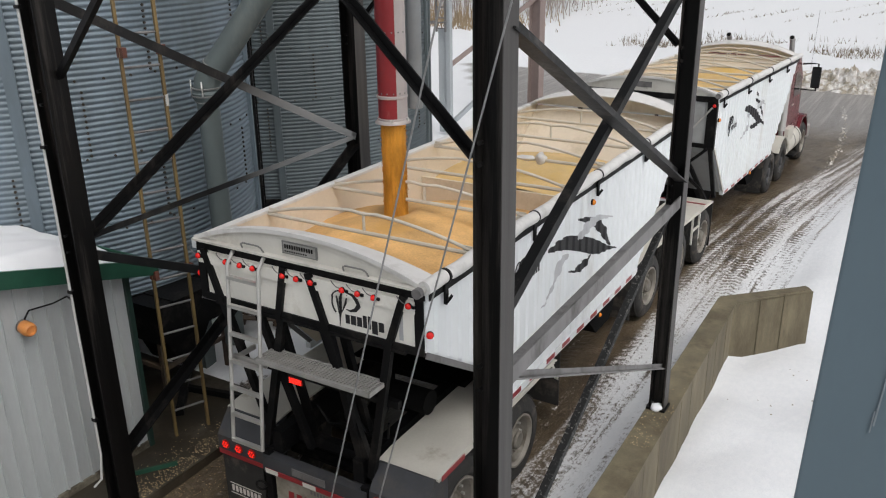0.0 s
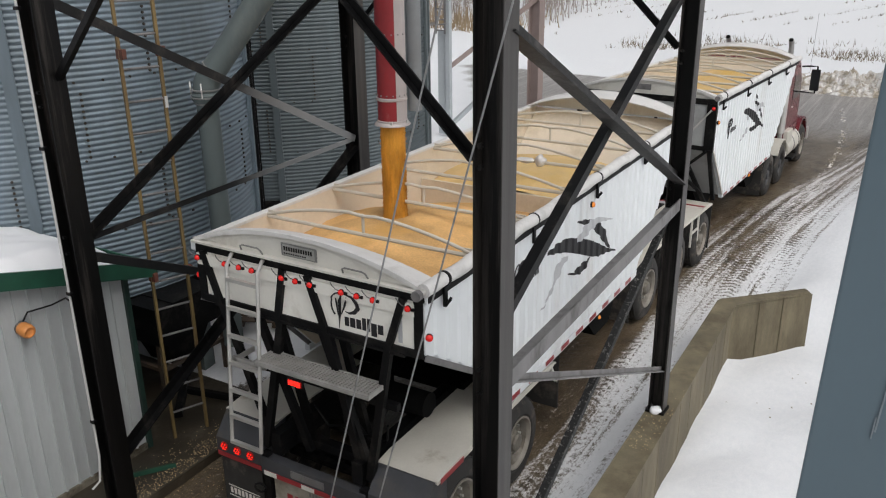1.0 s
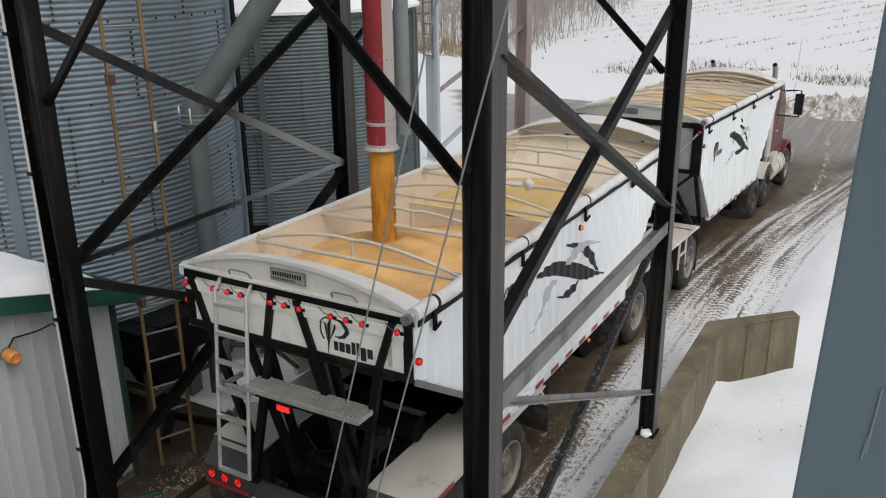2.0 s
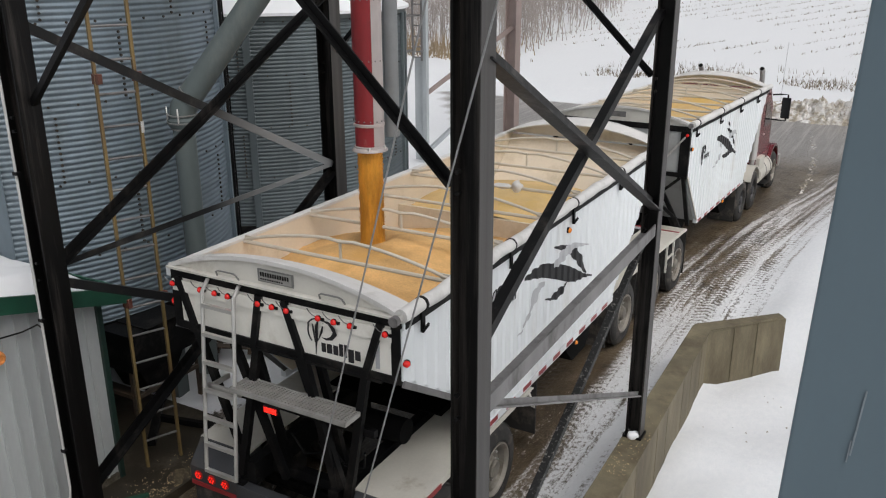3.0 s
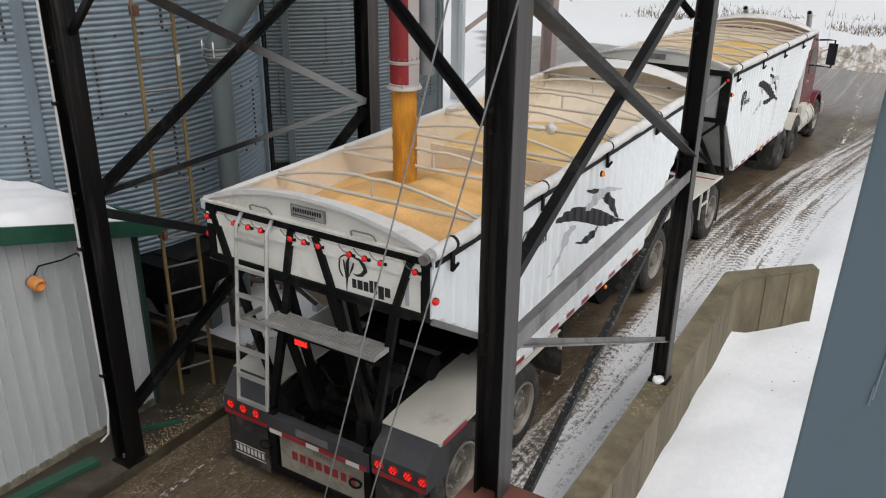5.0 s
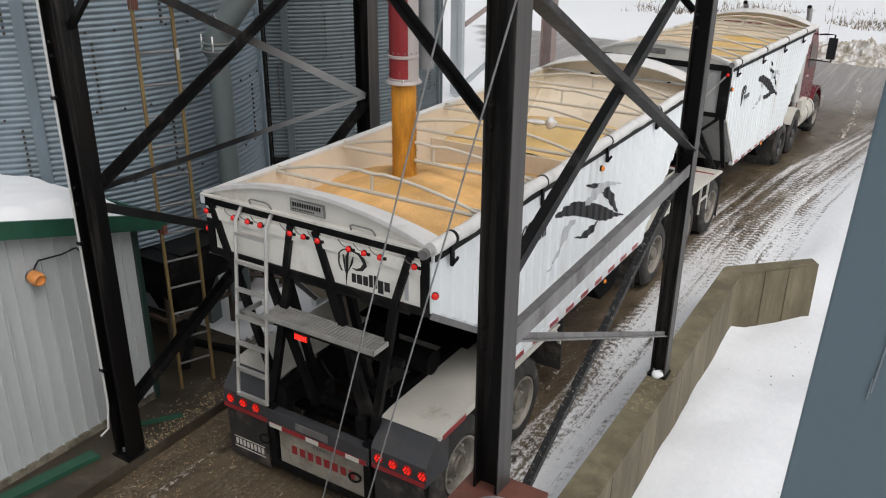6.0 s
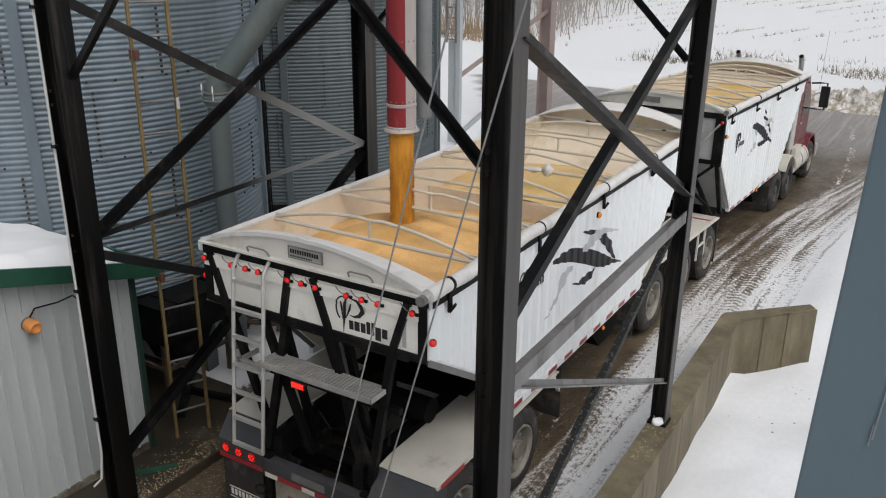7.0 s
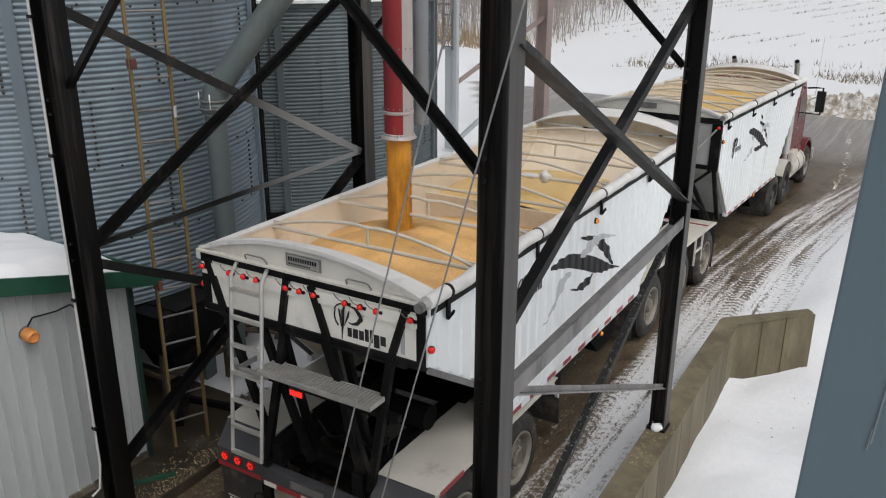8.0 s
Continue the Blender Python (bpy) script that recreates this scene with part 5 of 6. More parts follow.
def tractor(m):
    """In the lead trailer's frame: the cab's back stands at y = 7.2."""
    t = thing("truck_tractor", "maroon truck tractor with twin chrome stacks", "truck", m=m)
    body = [(7.3, 0.95), (7.3, 2.75), (7.6, 2.95), (8.5, 2.9), (9.0, 2.35), (9.05, 1.75), (9.05, 0.95)]
    bm = prism(body, "x", -1.1, 1.1)
    bmesh.ops.bevel(bm, geom=[e for e in bm.edges], offset=0.06, segments=3, affect="EDGES")
    part("cab", bm, M_MAROON, t, "maroon cab", smooth=True)
    hood = [(9.0, 0.85), (9.0, 1.85), (10.4, 1.65), (10.75, 1.4), (10.75, 0.8)]
    bm = prism(hood, "x", -0.75, 0.75)
    bmesh.ops.bevel(bm, geom=[e for e in bm.edges], offset=0.08, segments=3, affect="EDGES")
    part("hood", bm, M_MAROON, t, smooth=True)
    part("grille", box(-0.5, 0.5, 10.74, 10.78, 0.8, 1.4), M_ALU, t)
    part("bumper", box(-1.15, 1.15, 10.7, 10.95, 0.4, 0.75, 0.04), M_ALU, t)
    part("windscreen", prism([(8.52, 2.86), (8.98, 2.36), (9.0, 2.38), (8.54, 2.88)], "x", -0.95, 0.95), M_GLASS_DARK, t, "dark windscreen")
    for s in (-1, 1):
        part("side_window", prism([(8.0, 1.9), (8.0, 2.5), (8.45, 2.5), (8.8, 2.1), (8.8, 1.9)], "x", s * 1.095, s * 1.108), M_GLASS_DARK, t, "dark side window")
        part("door_handle", box(s * 1.1, s * 1.13, 7.95, 8.1, 1.7, 1.73), M_ALU, t)
        sx = 0.33 + s * 0.74
        stack = part("exhaust_stack", tube([(sx, 7.15, 1.0), (sx, 7.15, 3.12), (sx, 7.13, 3.28), (sx, 7.06, 3.4), (sx, 6.98, 3.46)], 0.062, 16), M_STACK, t, "sooty chrome exhaust stack", smooth=True)
        part("stack_mouth", tube([(sx, 6.985, 3.458), (sx, 6.975, 3.466)], 0.05, 16), M_SHADE_BLACK, stack)
        part("stack_shield", tube([(sx, 7.15, 1.2), (sx, 7.15, 2.4)], 0.1, 14), M_ALU, t, smooth=True)
        mir = part("mirror_arm", tube([(s * 1.1, 8.72, 2.66), (s * 1.3, 8.75, 2.68), (s * 1.48, 8.75, 2.68), (s * 1.48, 8.75, 2.0), (s * 1.12, 8.72, 2.02)], 0.022, 8), M_FRAME, t)
        part("mirror_head", box(s * 1.34, s * 1.56, 8.72, 8.82, 2.06, 2.6, 0.035), M_FRAME, mir, "black side mirror")
        part("mirror_glass", box(s * 1.365, s * 1.535, 8.712, 8.719, 2.1, 2.56), M_GLASS_DARK, mir)
        part("fuel_tank", rod((s * 0.93, 7.5, 0.72), (s * 0.93, 9.0, 0.72), 0.33, 28), M_FENDER, t, "aluminium fuel tank", smooth=True)
        for y in (8.2, 8.8):
            part("tank_strap", rod((s * 0.95, y, 0.72), (s * 0.95, y + 0.05, 0.72), 0.32, 24), M_GREY_STEEL, t)
        part("cab_step", box(s * 0.85, s * 1.25, 8.2, 8.8, 0.32, 0.38), M_FRAME, t)
        fn = [(9.35 + 0.62 * math.cos(a) + 0.25, 0.55 + 0.62 * math.sin(a)) for a in [math.pi * i / 10 for i in range(11)]]
        fo = [(9.35 + 0.7 * math.cos(a) + 0.25, 0.55 + 0.7 * math.sin(a)) for a in [math.pi * i / 10 for i in range(10, -1, -1)]]
        part("front_fender", prism(fn + fo, "x", s * 0.72, s * 1.18), M_MAROON, t, smooth=True)
        part("fender_side", box(s * 0.7, s * 1.1, 9.0, 9.2, 0.9, 1.35, 0.04), M_MAROON, t)
        wheel(t, s * 1.2, 9.6, 0.5, s)
        for y in (5.5, 6.8):
            wheel(t, s * 1.24, y, 0.5, s, rim=M_RUBBER, dish=M_TAIL)
            wheel(t, s * 0.92, y, 0.5, s)
        part("mud_flap", box(s * 0.64, s * 1.22, 4.8, 4.82, 0.15, 1.0), M_RUBBER, t)
        arch = [(6.8 + 0.62 * math.cos(a), 0.5 + 0.62 * math.sin(a)) for a in [radians(20 + 13 * i) for i in range(11)]]
        arch += [(6.8 + 0.59 * math.cos(a), 0.5 + 0.59 * math.sin(a)) for a in [radians(150 - 13 * i) for i in range(11)]]
        part("quarter_fender", prism(arch, "x", s * 0.65, s * 1.25), M_FENDER, t, "dusty pale half-round fender", smooth=True)
        part("side_box", box(s * 0.7, s * 1.22, 7.35, 8.0, 0.55, 1.2, 0.03), M_FENDER, t, "dusty pale battery box")
        part("sleeper_skirt", box(s * 0.8, s * 1.12, 7.3, 8.9, 1.0, 1.2, 0.03), M_MAROON, t)
    for x in (-0.42, 0.42):
        part("frame_rail", box(x - 0.05, x + 0.05, 4.9, 10.6, 0.75, 1.0), M_FRAME, t)
    for y in (5.5, 6.8, 9.6):
        part("axle", rod((-0.9, y, 0.5), (0.9, y, 0.5), 0.08, 12), M_FRAME, t)
    part("antenna", rod((1.3, 8.75, 2.5), (1.32, 8.75, 4.0), 0.003, 6), M_FRAME, t)


M_STACK = surface("sooty_chrome", (0.42, 0.41, 0.4), 0.35, 0.6, 0.25, 3, 40, 0.03, (0.08, 0.075, 0.07), 0.6, (1, 1, 0.5))
M_GLASS_DARK = surface("dark_cab_glass", (0.015, 0.017, 0.02), 0.08, 0.0, 0.1, 3, 20, 0.0)
tractor(LEAD)


# ---- grain ----
def grain_heap(name, m, y0, y1, height, label, lip, material=M_CORN):
    """A sheet of loose corn filling a hopper between y0 and y1."""
    bm = bmesh.new()
    nx, ny = 40, max(20, int((y1 - y0) * 16))
    g = [[bm.verts.new((-1.23 + 2.46 * i / nx, y0 + (y1 - y0) * j / ny, height(-1.23 + 2.46 * i / nx, y0 + (y1 - y0) * j / ny)
          + 0.012 * noise.noise((i * 0.6, j * 0.6, lip)))) for i in range(nx + 1)] for j in range(ny + 1)]
    for j in range(ny):
        for i in range(nx):
            bm.faces.new((g[j][i], g[j][i + 1], g[j + 1][i + 1], g[j + 1][i]))
    ob = part(name, bm, material, None, "", smooth=True)
    ob.matrix_basis = m
    return tagged(ob, label, "grain", kind="stuff")


SPOUT = (-0.36, 2.04)


def rear_heap(x, y):
    r = math.hypot(x - SPOUT[0] - 0.25, (y - SPOUT[1]) * 0.9)
    z = 2.93 - 0.17 * r - 0.10 * max(0.0, -0.5 - x) - 0.12 * max(0.0, y - 2.3)
    z -= 0.12 * math.exp(-((x - SPOUT[0]) ** 2 + (y - SPOUT[1]) ** 2) / 0.04)
    return max(z, 2.54 - 0.62 * y)


def front_heap(x, y):
    return max(2.8 - 0.12 * x * x - 0.12 * (y - 4.9) ** 2, 1.21 + (y - 5.55) * 0.865)


grain_heap("corn_grain", Matrix.Identity(4), 0.06, 3.93, rear_heap, "golden corn heaped in the rear hopper under the spout", 0.0)
grain_heap("corn_grain", Matrix.Identity(4), 3.97, 7.1, front_heap, "dusty golden corn heaped in the front hopper, paled for haze", 3.0, M_CORN_HAZED)
grain_heap("corn_grain", LEAD, 0.2, 6.6, lambda x, y: 2.6 - 0.12 * x * x + 0.14 * math.cos(y * 1.9), "dusty corn filling the lead trailer, paled for haze", 7.0, M_CORN_HAZED)


def grain_stream():
    """The falling column of corn: a core of kernels with a frayed edge."""
    bm = bmesh.new()
    rnd = random.Random(4)
    lathe([(0.132, 0), (0.128, 0.3), (0.124, 0.7), (0.132, 1.0), (0.17, 1.18)], (SPOUT[0], SPOUT[1], 3.86), (SPOUT[0], SPOUT[1], 2.0), 20, bm=bm)
    for i in range(5200):
        a, z = rnd.random() * 6.283, 2.66 + rnd.random() * 1.2
        r = 0.124 + abs(rnd.gauss(0, 0.006))
        p = Vector((SPOUT[0] + r * math.cos(a), SPOUT[1] + r * math.sin(a), z))
        s = 0.0032 + rnd.random() * 0.003
        vs = [bm.verts.new(p + Vector(d) * s) for d in ((1, 0, -1), (-1, 0, -1), (0, 1, 0.4), (0, -0.6, 1.6))]
        for f in ((0, 1, 2), (0, 2, 3), (1, 3, 2), (0, 3, 1)):
            bm.faces.new([vs[k] for k in f])
    solo("falling_corn", bm, M_CORN_FRESH, "stream of golden corn falling from the spout", "grain", (SPOUT[0], SPOUT[1], 2.66), kind="stuff")


grain_stream()


# ---- pipes, spout, ladders, cables ----
def spout():
    x, y = SPOUT
    s = thing("loading_spout", "red and grey downspout pipe with banded joints", "spout", (x, y, 3.84))
    part("red_pipe", lathe([(0.14, 0), (0.152, 0.005), (0.152, 5.5), (0.14, 5.5)], (x, y, 3.88), (x, y, 9), 36), M_RED_PAINT, s, "worn red pipe", smooth=True)
    # a galvanised half shell wraps the pipe's other side
    out = [(x + 0.158 * math.cos(a), y + 0.158 * math.sin(a)) for a in [radians(-38 + i * 8) for i in range(22)]]
    inn = [(x + 0.153 * math.cos(a), y + 0.153 * math.sin(a)) for a in [radians(-38 + i * 8) for i in range(21, -1, -1)]]
    part("grey_shell", prism(out + inn, "z", 3.9, 9.3), M_DUSTY_SHELL, s, "dusty translucent grey shell", smooth=True)
    for z in (3.86, 4.12):
        part("band", lathe([(0.158, 0), (0.165, 0.005), (0.165, 0.03 if z > 4 else 0.05), (0.158, 0.035 if z > 4 else 0.055)], (x, y, z), (x, y, z + 1), 36), M_DUSTY_SHELL, s, smooth=True)
    part("flared_lip", lathe([(0.155, 0.03), (0.17, 0.02), (0.19, 0.0), (0.192, -0.012), (0.16, -0.02), (0.15, 0.0)], (x, y, 3.87), (x, y, 5), 40), M_DUSTY_SHELL, s, "crumpled clear sleeve lip", smooth=True)
    for z in (4.13, 4.75, 5.35):
        for k in range(8):
            a = radians(-150 + 25 * k)
            p = Vector((x + 0.152 * math.cos(a), y + 0.152 * math.sin(a), z + 0.05))
            part("rivet", rod(p, p + Vector((math.cos(a), math.sin(a), 0)) * 0.012, 0.008, 6), M_GREY_STEEL, s)
    for k in range(4):
        a = radians(-60 + 70 * k)
        p = Vector((x + 0.165 * math.cos(a), y + 0.165 * math.sin(a), 3.885))
        part("clamp", box(p.x - 0.015, p.x + 0.015, p.y - 0.015, p.y + 0.015, p.z - 0.03, p.z + 0.03, 0.003), M_ALU, s)


M_DUSTY_SHELL = surface("dusty_grey_shell", (0.36, 0.32, 0.31), 0.5, 0.1, 0.12, 3, 30, 0.04, (0.45, 0.4, 0.37), 0.62, (1, 1, 0.4))
spout()
pipe = thing("side_pipe", "grey steel pipe beside the loading spout", "pipe", (-0.9, 3.3, 3.9))
M_GREY_PIPE = surface("grey_pipe_paint", (0.2, 0.21, 0.22), 0.5, 0.2, 0.15, 3, 30, 0.04)
part("pipe_body", rod((-0.95, 3.4, 3.72), (-0.95, 3.4, 9.0), 0.09, 20), M_GREY_PIPE, pipe, smooth=True)


M_PALE_GALV = surface("pale_weathered_galvanised", (0.42, 0.45, 0.47), 0.6, 0.1, 0.12, 1, 20, 0.04)


def transfer_pipe():
    e, top = Vector((-3.2, 2.14, 4.06)), Vector((-1.9, 3.0, 6.1))
    t = thing("transfer_pipe", "galvanised grain transfer pipe with a clamped elbow", "pipe", (e.x, e.y, 0.4))
    d = (top - e).normalized()
    down = Vector((0, 0, -1))
    part("sloping_pipe", rod(e + d * 0.16, e + d * 4, 0.155, 32), M_GALV_PIPE, t, smooth=True)
    part("vertical_pipe", rod((e.x, e.y, 0.5), (e.x, e.y, e.z - 0.2), 0.135, 32), M_GALV_PIPE, t, smooth=True)
    bend = [e + d * 0.2, e + d * 0.1, e + d * 0.03 + down * 0.02, e + down * 0.1, e + down * 0.2]
    part("elbow", tube(bend, 0.16, 28), M_GALV_PIPE, t, smooth=True)
    part("flared_cuff", lathe([(0.16, 0), (0.185, 0.03), (0.18, 0.09), (0.15, 0.13)], e + down * 0.1, e + down, 32), M_GALV_PIPE, t, smooth=True)
    for p, v, r in ((e + d * 0.2, d, 0.158), (e + d * 0.13, d, 0.162), (e + down * 0.06, down, 0.168), (e + down * 0.15, down, 0.182), (e + down * 0.23, down, 0.14)):
        part("clamp_ring", lathe([(r, 0), (r + 0.012, 0.004), (r + 0.012, 0.016), (r, 0.02)], p, p + v, 32), M_BADGE_RIM, t, smooth=True)
    for a in (210, 300):
        p = e + Vector((0.19 * math.cos(radians(a)), 0.19 * math.sin(radians(a)), -0.06))
        part("clamp_lever", tube([p, p + Vector((0, 0, 0.05)), p + Vector((0.03, -0.03, 0.09)), p + Vector((0.05, -0.05, 0.02))], 0.009, 6), M_ALU, t)
        part("clamp_bolt", rod(p + Vector((0, 0, -0.09)), p + Vector((0, 0, 0.02)), 0.009, 8), M_ALU, t)


transfer_pipe()


def ladder_thing(name, foot, top, across, gap, step, material, label, r=0.028, cat="ladder"):
    f, t = Vector(foot), Vector(top)
    a = Vector(across).normalized() * gap / 2
    lad = thing(name, label, cat, foot)
    for s in (-1, 1):
        part("rail", bar(f + a * s, t + a * s, 0.05, 0.03, a), material, lad)
    d = t - f
    n = int(d.length / step)
    for i in range(1, n):
        c = f + d * (i / n)
        part("rung", rod(c - a, c + a, 0.014, 8), M_GREY_STEEL, lad)
    return lad


yellow_ladder = ladder_thing("access_ladder", (-2.53, 0.66, 0.12), (-2.53, 0.66, 9.2), (0.16, 0.38, 0), 0.40, 0.33, M_YELLOW, "worn yellow steel ladder standing upright beside the bins")
rail_x, rail_y = -2.53 + 0.2 * 0.388, 0.66 + 0.2 * 0.922
part("rail_label", box(rail_x + 0.01, rail_x + 0.03, rail_y - 0.02, rail_y + 0.015, 4.06, 4.18), M_PVC, yellow_ladder, "white paper label")
for z in (2.16, 4.6):
    for k in (-1, 1):
        part("wall_bracket", box(-2.56 + k * 0.078, -2.46 + k * 0.078, 0.64 + k * 0.184, 0.69 + k * 0.184, z, z + 0.1), M_RUST_PLATE, yellow_ladder, "rust-red bracket")

# slanting cables, placed in one plane to fit the camera's view
for p, q in (((2.555, -1.7, 5.6), (1.535, -1.7, 2.0)), ((2.93, -1.7, 5.6), (1.96, -1.7, 2.25))):
    p, q = Vector(p), Vector(q)
    d = (q - p).normalized()
    bm = tube([p - d * 4.0, p, q, q + d * (q.z - 0.05) / -d.z], 0.0055, 6)
    solo("pull_cable", bm, M_WIRE, "thin grey steel pull cable hanging aslant", "cable", q + d * (q.z - 0.05) / -d.z, group="pull cables")
# far support tower behind the trailers
far = thing("far_tower", "pale brown steel support frame standing in the snow", "steel tower", (-8.0, 22.2, -0.2))
part("leg", shape_along(h_outline(0.42, 0.42, 0.03, 0.02), (-8.0, 22.2, -0.3), (-8.0, 22.2, 12), (1, 0, 0)), M_FAR_STEEL, far)
part("brace", bar((-8.0, 22.2, 3.6), (-10.6, 20.2, 1.2), 0.14, 0.14), M_FAR_STEEL, far)
part("brace", bar((-8.0, 22.2, 5.4), (-11.2, 19.8, 8.0), 0.14, 0.14), M_FAR_STEEL, far)
mast = thing("ladder_mast", "pale galvanised mast with a caged ladder", "mast", (-8.35, 16.4, 0.0))
part("post", box(-8.22, -8.08, 16.35, 16.5, -0.1, 11.0, 0.01), M_PALE_GALV, mast)
part("panel", box(-8.52, -8.22, 16.42, 16.46, 0.0, 3.1), M_PALE_GALV, mast, "pale blue sheet panel")
part("rail", bar((-8.5, 16.3, 3.0), (-8.5, 16.3, 11.0), 0.05, 0.04), M_GREY_STEEL, mast)
part("rail", bar((-8.2, 16.3, 3.0), (-8.2, 16.3, 11.0), 0.05, 0.04), M_GREY_STEEL, mast)
for i in range(26):
    part("rung", rod((-8.5, 16.3, 3.1 + i * 0.3), (-8.2, 16.3, 3.1 + i * 0.3), 0.018, 6), M_GREY_STEEL, mast)
for i in range(8):
    z = 3.3 + i
    part("cage_hoop", tube([(-8.55, 16.3, z), (-8.58, 16.0, z), (-8.35, 15.75, z), (-8.12, 16.0, z), (-8.15, 16.3, z)], 0.02, 6), M_GREY_STEEL, mast)
part("stay", bar((-8.3, 16.4, 0.1), (-6.6, 17.6, 2.0), 0.28, 0.1), M_PALE_GALV, mast)


# ---- conduit, cap lamp and wire on the shed ----
con = thing("conduit", "white plastic conduit running up the tower leg", "pipe", (-2.272, -0.801, 0.463))
part("conduit_pipe", tube([(-2.2, -0.95, 0.441), (-2.15, -0.885, 0.518), (-2.14, -0.85, 0.79), (-2.14, -0.85, 3.842), (-2.13, -0.85, 9.3)], 0.012, 8), M_PVC, con, smooth=True)
for z in (1.2, 2.6, 4.0, 5.2):
    part("conduit_clip", box(-2.16, -2.1, -0.87, -0.83, z, z + 0.03), M_FRAME, con)
cap = thing("wall_lamp", "faded orange cap lamp on the shed wall", "lamp", (-2.708, -1.051, 2.207))
part("mount", lathe([(0.07, 0), (0.07, 0.03), (0.05, 0.04)], (-2.708, -1.051, 2.207), (-1.509, -1.051, 2.207), 18), M_GREY_STEEL, cap)
part("dome", lathe([(0.068, 0.03), (0.072, 0.1), (0.066, 0.15), (0.05, 0.165), (0.045, 0.14), (0.004, 0.13)], (-2.708, -1.051, 2.207), (-1.509, -1.16, 2.153), 20), M_ORANGE, cap, "faded orange plastic dome", smooth=True)
part("wire", tube([(-2.686, -1.03, 2.272), (-2.675, -0.975, 2.349), (-2.665, -0.833, 2.338), (-2.665, -0.724, 2.327), (-2.577, -0.615, 2.381), (-2.33, -0.72, 2.43)], 0.009, 6), M_FRAME, cap)

# a lump of cloth caught on a tarp bow
bm = bmesh.new()
bmesh.ops.create_icosphere(bm, subdivisions=3, radius=0.075, matrix=Matrix.Translation((0.36, 4.28, 3.03)))
bmesh.ops.create_icosphere(bm, subdivisions=3, radius=0.07, matrix=Matrix.Translation((0.16, 4.25, 3.02)) @ Matrix.Diagonal((1.9, 0.9, 0.45, 1)))
for v in bm.verts:
    v.co += Vector((1, 1, 1)) * 0.02 * noise.noise(v.co * 14)
solo("cloth_bundle", bm, M_TARP, "crumpled pale cloth bundle caught on a tarp bow", "cloth", (0.3, 4.28, 3.0), smooth=True)


# ---- spilt kernels and grit ----
def scatter(name, label, count, place, size, material, seed, category):
    rnd = random.Random(seed)
    bm = bmesh.new()
    for _ in range(count):
        p = Vector(place(rnd))
        s = size * (0.6 + 0.8 * rnd.random())
        a = rnd.random() * 6.28
        d = [Vector((math.cos(a + k * 2.1) * s, math.sin(a + k * 2.1) * s, 0)) for k in range(3)] + [Vector((0, 0, s * 0.9))]
        vs = [bm.verts.new(p + q) for q in d]
        for f in ((0, 1, 3), (1, 2, 3), (2, 0, 3)):
            bm.faces.new([vs[k] for k in f])
    solo(name, bm, material, label, category, kind="stuff")


M_KERNEL = surface("pale_kernels", (0.55, 0.42, 0.24), 0.6, 0.0, 0.3, 20, 80, 0.0)
scatter("spilt_corn", "spilt corn kernels on the concrete ledge", 900, lambda r: (-1.99 - abs(r.gauss(0, 0.2)), -0.7 + 2.3 * r.random(), 0.121), 0.0065, M_KERNEL, 11, "grain")
scatter("spilt_corn", "spilt corn kernels along the wall top", 90, lambda r: (2.41 + 0.27 * r.random(), 2.0 + 1.4 * r.random() ** 2, 0.801), 0.007, M_KERNEL, 12, "grain")

scatter("spilt_corn", "spilt corn kernels on the wet lane behind the trailer", 700, lambda r: (-1.93 + abs(r.gauss(0, 0.55)), -2.2 + 2.9 * r.random(), 0.012), 0.006, M_KERNEL, 13, "grain")

scatter("snow_clods", "clods of ploughed snow dropped along the wet road", 170, lambda r: (lambda y: (2.3 - 0.009 * (y - 18.5) ** 2 + r.gauss(0, 0.05), y, ground_height(2.0, y) - 0.01))(18.0 + 10.0 * r.random()), 0.035, M_DIRTY_SNOW, 19, "snow")
M_PALE_SCUFF = surface("bare_scuff", (0.19, 0.225, 0.25), 0.6, 0.0, 0.2, 20, 80, 0.0)
M_HUSK = surface("dry_husk", (0.18, 0.14, 0.09), 0.9, 0.0, 0.3, 20, 80, 0.0)
# green trim offcuts and scrap on the ledge
for p, q, w in (((-2.5, -2.4, 0.125), (-2.28, -0.95, 0.125), 0.2), ((-2.4, -0.35, 0.125), (-2.12, 0.05, 0.125), 0.09)):
    solo("green_channel", shape_along(l_outline(w, 0.05, 0.012), p, q), M_GREEN, "green painted trim offcut lying on the dirty ledge", "channel", p, group="green offcuts")
for p, q, w in (((-3.3, 1.3, 0.16), (-2.4, 1.5, 0.16), 0.08), ((-3.6, 1.6, 0.17), (-2.9, 0.8, 0.17), 0.1)):
    solo("scrap_beam", bar(p, q, w, w, bevel=0.008), M_FRAME, "dark rusty steel offcut lying by the bins", "scrap", p, group="scrap beams")

# wear on the near post, bits of straw on the snow
part("scuff", bar((4.640, -3.203, 4.60), (4.652, -3.203, 4.78), 0.004, 0.004, (0, 1, 0)), M_PALE_SCUFF, post, "pale scratch in the paint")
part("scuff", bar((4.634, -3.203, 4.58), (4.637, -3.203, 4.64), 0.003, 0.004, (0, 1, 0)), M_PALE_SCUFF, post)
scatter("straw_bits", "bits of straw and husk lying on the snow", 46, lambda r: (2.8 + 1.6 * r.random(), 1.0 + 5.0 * r.random(), 0.0), 0.013, M_HUSK, 17, "straw")


